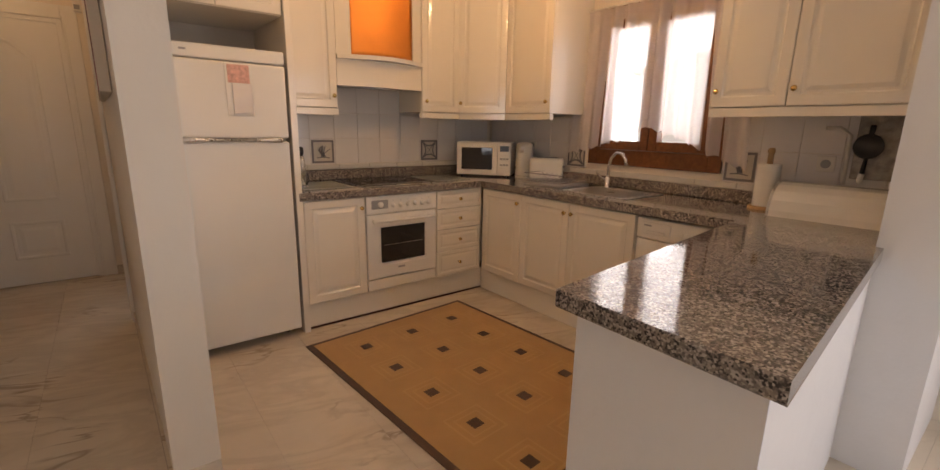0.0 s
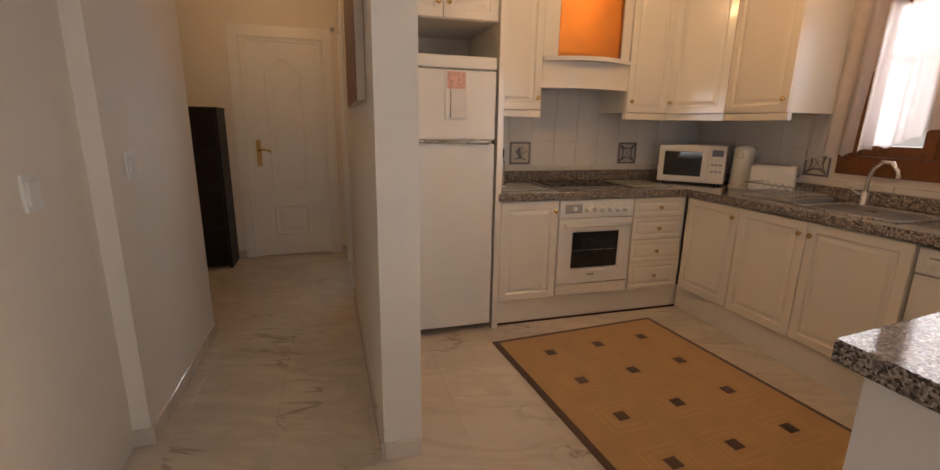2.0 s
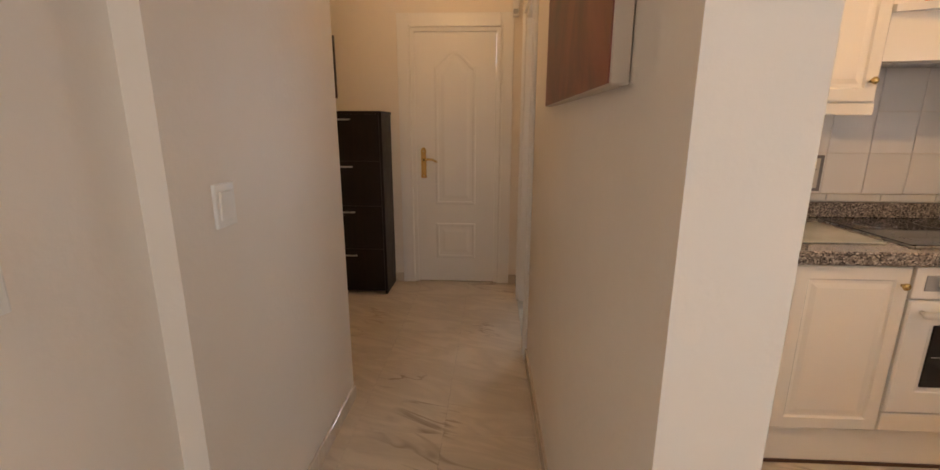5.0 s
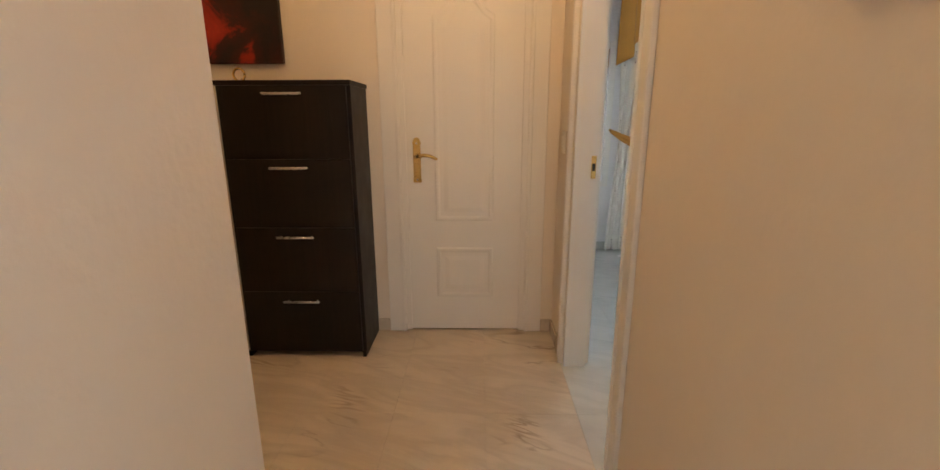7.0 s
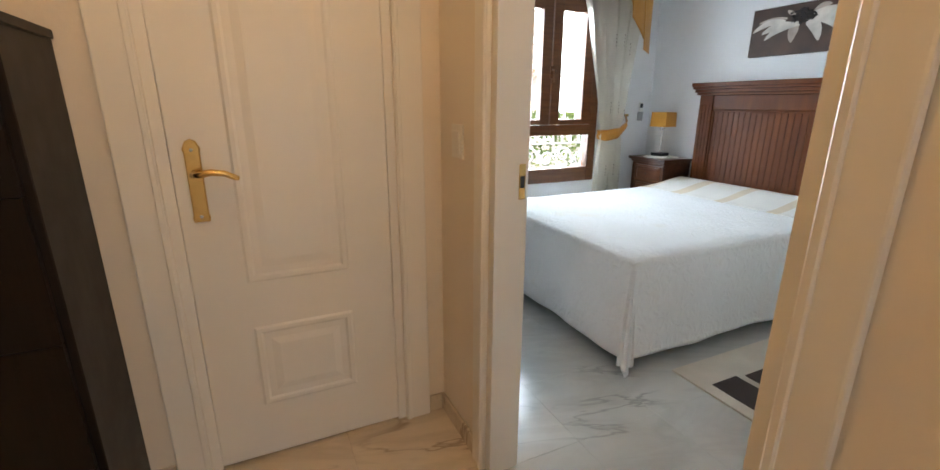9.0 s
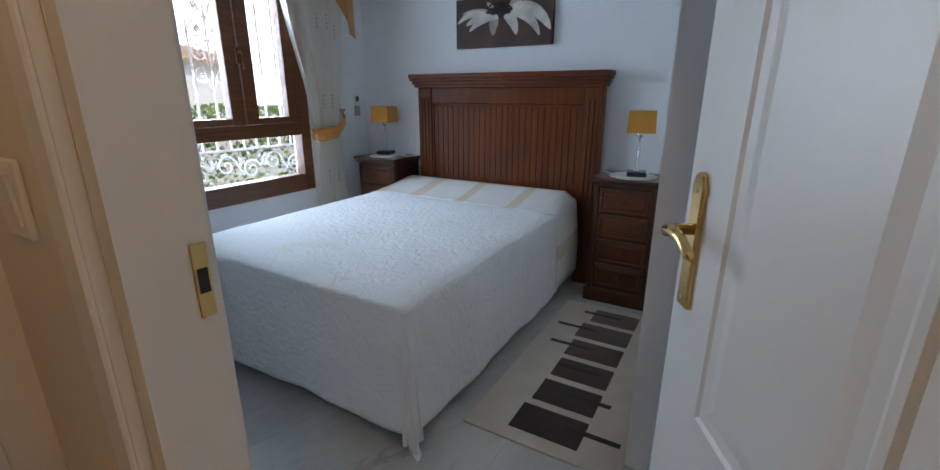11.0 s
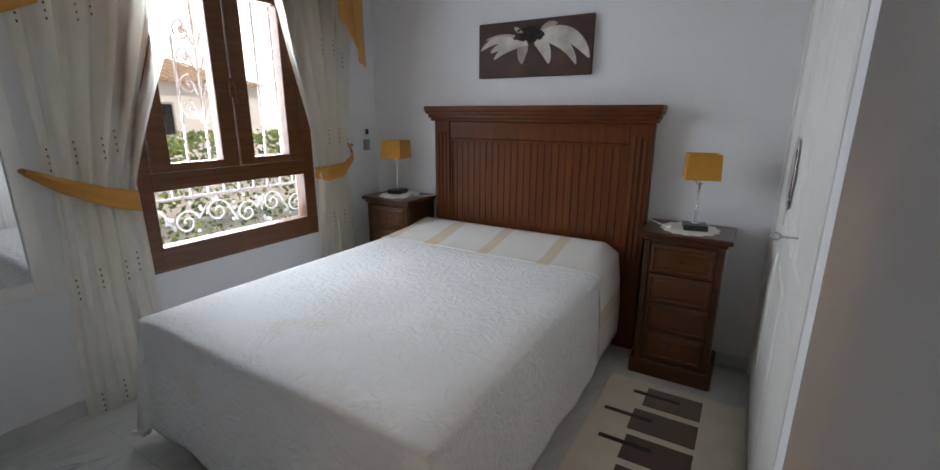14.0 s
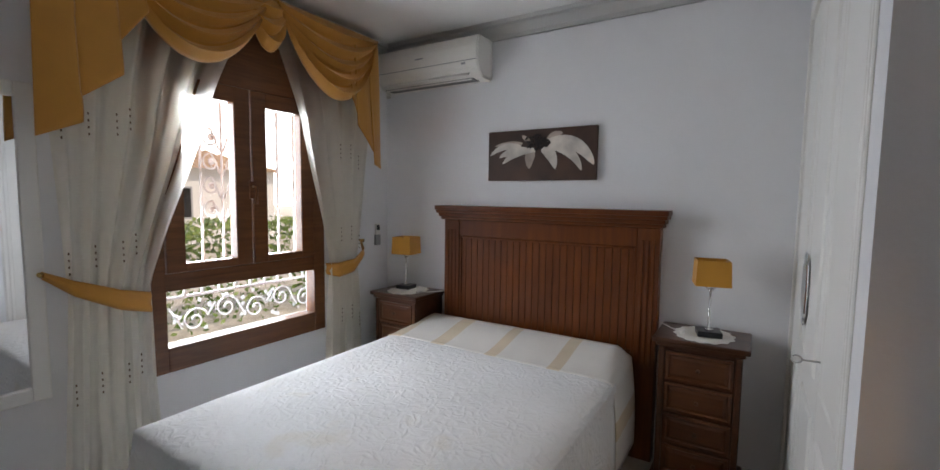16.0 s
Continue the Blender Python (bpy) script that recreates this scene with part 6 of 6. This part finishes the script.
rnd = random.Random(21)
hedge_pts = []
for _ in range(14000):
    x, y = rnd.uniform(-6, 12), rnd.uniform(5.6, 6.6)
    top = 1.05 + 0.12 * noise.noise((x * 1.3, y, 0)) + 0.06 * noise.noise((x * 5, y, 3))
    z = -0.45 + (top + 0.45) * (1 - rnd.random() ** 2.2)
    hedge_pts.append(Vector((x, y, z)))
leafy("hedge", hedge_pts, 0.09, rnd, None, "clipped green garden hedge", "hedge")


def tree(x, y, h, r, seed):
    rr = random.Random(seed)
    ob = thing("tree", "leafy garden tree with an open crown", "tree", "garden trees", pose(x, y, -0.45))
    bm = tube([(0, 0, 0), (0.03, 0.02, h * 0.3), (-0.02, 0.05, h * 0.55), (0.05, 0, h * 0.8)], [0.11, 0.085, 0.06, 0.025], 9)
    tips = []
    for k in range(9):
        a, z0 = rr.uniform(0, 6.28), h * rr.uniform(0.3, 0.6)
        tip = Vector((math.cos(a) * r * rr.uniform(0.5, 0.9), math.sin(a) * r * rr.uniform(0.5, 0.9), h * rr.uniform(0.6, 0.95)))
        tube([(0, 0, z0), tuple(Vector((0, 0, z0)).lerp(tip, 0.5) + Vector((0, 0, 0.1))), tuple(tip)], [0.045, 0.03, 0.012], 6, bm)
        tips.append(tip)
    part("trunk", bm, BARK, ob)
    pts = []
    for tip in tips + [Vector((0, 0, h * 0.95))]:
        for _ in range(420):
            d = Vector((rr.gauss(0, 1), rr.gauss(0, 1), rr.gauss(0, 0.8)))
            pts.append(tip + d * r * 0.22)
    leafy("crown", pts, 0.11, rr, ob)


tree(0.6, 9.0, 2.9, 1.3, 5)
tree(2.2, 10.5, 2.3, 1.1, 6)
tree(-3.5, 12.0, 3.6, 1.6, 7)


def house(x, y, w, d, h, seed, label):
    ob = thing("house", label, "house", "neighbouring houses", pose(x, y, -0.45))
    part("wall", block(0, w, 0, d, 0, h), HOUSE_WHITE, ob)
    bm = bmesh.new()
    o = 0.35
    a = [bm.verts.new(p) for p in ((-o, -o, h), (w + o, -o, h), (w + o, d + o, h), (-o, d + o, h))]
    b = [bm.verts.new(p) for p in ((w * 0.22, d / 2, h + 1.1), (w * 0.78, d / 2, h + 1.1))]
    for q in ((a[0], a[1], b[1], b[0]), (a[2], a[3], b[0], b[1]), (a[1], a[2], b[1]), (a[3], a[0], b[0])):
        bm.faces.new(q)
    bm.faces.new(a[::-1])
    rf = part("roof", bm, TERRACOTTA, ob, "terracotta tiled roof")
    for k in range(int(w / 0.3)):
        xk = 0.15 + k * 0.3
        run = d / 2 * min(1.0, min(xk, w - xk) / (w * 0.22))
        part("roof_tile_row", tube([(xk, -o, h + 0.03), (xk, -o + run + o - 0.05, h + 0.03 + 1.1 * (run / (d / 2)))], 0.075, 6), TERRACOTTA, rf)
    for k in range(int(w // 3)):
        wx = 1.0 + k * 3.0
        wn2 = part("window", block(wx, wx + 1.1, -0.03, 0.02, 1.0, 2.2), PLASTIC_GREY, ob)
        part("pane", block(wx + 0.07, wx + 1.03, -0.04, -0.031, 1.07, 2.13), BLACK_GLASS, wn2)
        part("sill", block(wx - 0.08, wx + 1.18, -0.1, 0.0, 0.94, 1.0), HOUSE_WHITE, wn2)
    return ob


house(-7.5, 19.0, 9.0, 8.0, 3.6, 1, "white rendered house with a terracotta roof")
house(4.0, 17.0, 8.5, 7.0, 2.9, 2, "low white rendered house with a terracotta roof")
house(9.5, -7.0, 6.0, 8.0, 3.0, 3, "white rendered house facing the kitchen window")

# ---------------------------------------------------------------- wall tiles, floor tiles
def tile_shade(name, c, rough):
    s = Shade(name, rough)
    info = s.n.new("ShaderNodeObjectInfo")
    tone = s.ramp(info.outputs["Random"], [(0.0, tuple(v * 0.93 for v in c)), (1.0, c)])
    s.color(s.mix(s.ramp(s.noise(9.0, 4.0), [(0.4, (0, 0, 0)), (0.75, (0.3, 0.3, 0.3))]), tone, tuple(v * 0.9 for v in c)))
    s.gloss(rough * 0.7, rough * 1.3, 8.0)
    return s.bump(s.noise(14.0, 3.0), 0.25, 0.004).m


TILE = tile_shade("glazed_wall_tile", (0.80, 0.78, 0.77), 0.12)
DECOR_LINE = plain("decor_grey_ink", (0.16, 0.15, 0.16), 0.3)
DECOR_PALE = tile_shade("pale_decor_tile", (0.62, 0.58, 0.52), 0.2)
TS = 0.189
wall_tiles_1, wall_tiles_2 = new("tiled_splashback"), new("tiled_splashback")
for ob, text in ((wall_tiles_1, "pale blue-grey glazed tiles behind the cooker run"), (wall_tiles_2, "pale blue-grey glazed tiles on the window wall")):
    tagged(ob, text, "tiles", "", "structure")


def tile_mesh(w, h, t=0.006):
    return mesh_of(block(-w / 2 + 0.001, w / 2 - 0.001, -t, 0, -h / 2 + 0.001, h / 2 - 0.001, 0.0015, 1), "tile")


full = tile_mesh(TS, TS)
full.materials.append(TILE)
SKIP = {(0.90 + TS * 1, 1), (0.90 + TS * 6, 1)}


def lay_tiles(parent, n, rows, place, decor):
    for c in range(n):
        for r in range(rows):
            o = new("tile", full)
            o.parent = parent
            o.matrix_world = place(c, r)
            if (c, r) in decor:
                kind = decor[(c, r)]
                base = part("decor_tile", block(-0.086, 0.086, -0.0085, -0.0055, -0.086, 0.086, 0.001, 1), DECOR_PALE, parent)
                base.matrix_world = place(c, r)
                bm = bmesh.new()
                for q in ((-0.084, 0.084, 0.070, 0.084), (-0.084, 0.084, -0.084, -0.070), (-0.084, -0.070, -0.07, 0.07), (0.070, 0.084, -0.07, 0.07)):
                    block(q[0], q[1], -0.0100, -0.0080, q[2], q[3], bm=bm)
                if kind == "star":
                    for sx, sz in ((1, 1), (1, -1), (-1, 1), (-1, -1)):
                        tube([(sx * 0.066, -0.009, sz * 0.066), (sx * 0.03, -0.009, sz * 0.042), (0, -0.009, sz * 0.036)], 0.006, 5, bm)
                        tube([(sx * 0.066, -0.009, sz * 0.066), (sx * 0.042, -0.009, sz * 0.03), (sx * 0.036, -0.009, 0)], 0.006, 5, bm)
                        tube([(sx * 0.066, -0.009, sz * 0.066), (sx * 0.02, -0.009, sz * 0.026), (0, -0.009, 0)], 0.0025, 5, bm)
                else:
                    rr = random.Random(c)
                    tube([(-0.05, -0.009, -0.045), (0.0, -0.009, -0.04), (0.05, -0.009, -0.048)], 0.004, 5, bm)
                    for k in range(9):
                        a = rr.uniform(0.3, 2.8)
                        tube([(rr.uniform(-0.02, 0.02), -0.009, -0.035), (0.03 * math.cos(a), -0.009, 0.0), (0.05 * math.cos(a) + 0.01, -0.009, 0.045 * math.sin(a))], 0.0035, 5, bm)
                pt = part("decor_line", bm, DECOR_LINE, parent, "dark grey drawn motif")
                pt.matrix_world = place(c, r)


lay_tiles(wall_tiles_1, 11, 3, lambda c, r: pose(0.7975 + TS * (c + 0.5), KB, 1.016 + TS * (r + 0.5)), {(2, 0): "figure", (7, 0): "star"})
lay_tiles(wall_tiles_2, 6, 2, lambda c, r: pose(KE, -2.645 + TS * (5 - c), 1.016 + TS * (r + 0.5), 0, 0, -90), {(5, 0): "star"})
lay_tiles(wall_tiles_2, 5, 2, lambda c, r: pose(KE, -3.855 - TS * c, 1.016 + TS * (r + 0.5), 0, 0, -90), {(0, 0): "figure"})
LISTEL = tile_shade("white_border_tile", (0.70, 0.68, 0.64), 0.2)
for k in range(8):
    part("border_tile", block(0.895 + 0.25 * k, 1.143 + 0.25 * k, KB - 0.010, KB, 0.977, 1.014, 0.003, 1), LISTEL, wall_tiles_1)
for k in range(12):
    part("border_tile", block(KE - 0.010, KE, -1.85 - 0.25 * k, -1.602 - 0.25 * k, 0.977, 1.014, 0.003, 1), LISTEL, wall_tiles_2)

FT = 0.40
slab = mesh_of(block(-FT / 2 + 0.0003, FT / 2 - 0.0003, -FT / 2 + 0.0003, FT / 2 - 0.0003, -0.012, 0.0, 0.0003, 1), "floor_tile")
slab.materials.append(MARBLE)
slab_b = slab.copy()
slab_b.materials.clear()
slab_b.materials.append(MARBLE_COOL)
far = bmesh.new()
floor_ob = bpy.data.objects["floor"]
rnd = random.Random(3)
for i in range(-7, 8):
    for j in range(-22, 5):
        x, y = 0.2 + i * FT, 0.1 + j * FT
        bed_room = x > XP and y > -1.35
        if y < -5.4:
            block(x - FT / 2 + 0.0006, x + FT / 2 - 0.0006, y - FT / 2 + 0.0006, y + FT / 2 - 0.0006, -0.012, 0.0, bm=far)
            continue
        if x < -1.2 and y < -1.9:
            continue
        o = new("floor_tile", slab_b if bed_room else slab)
        o.parent = floor_ob
        o.matrix_world = pose(x, y, 0, 0, 0, 0)
ft = part("floor_tiles_far", far, MARBLE, floor_ob)
tagged(ft, kind="stuff")
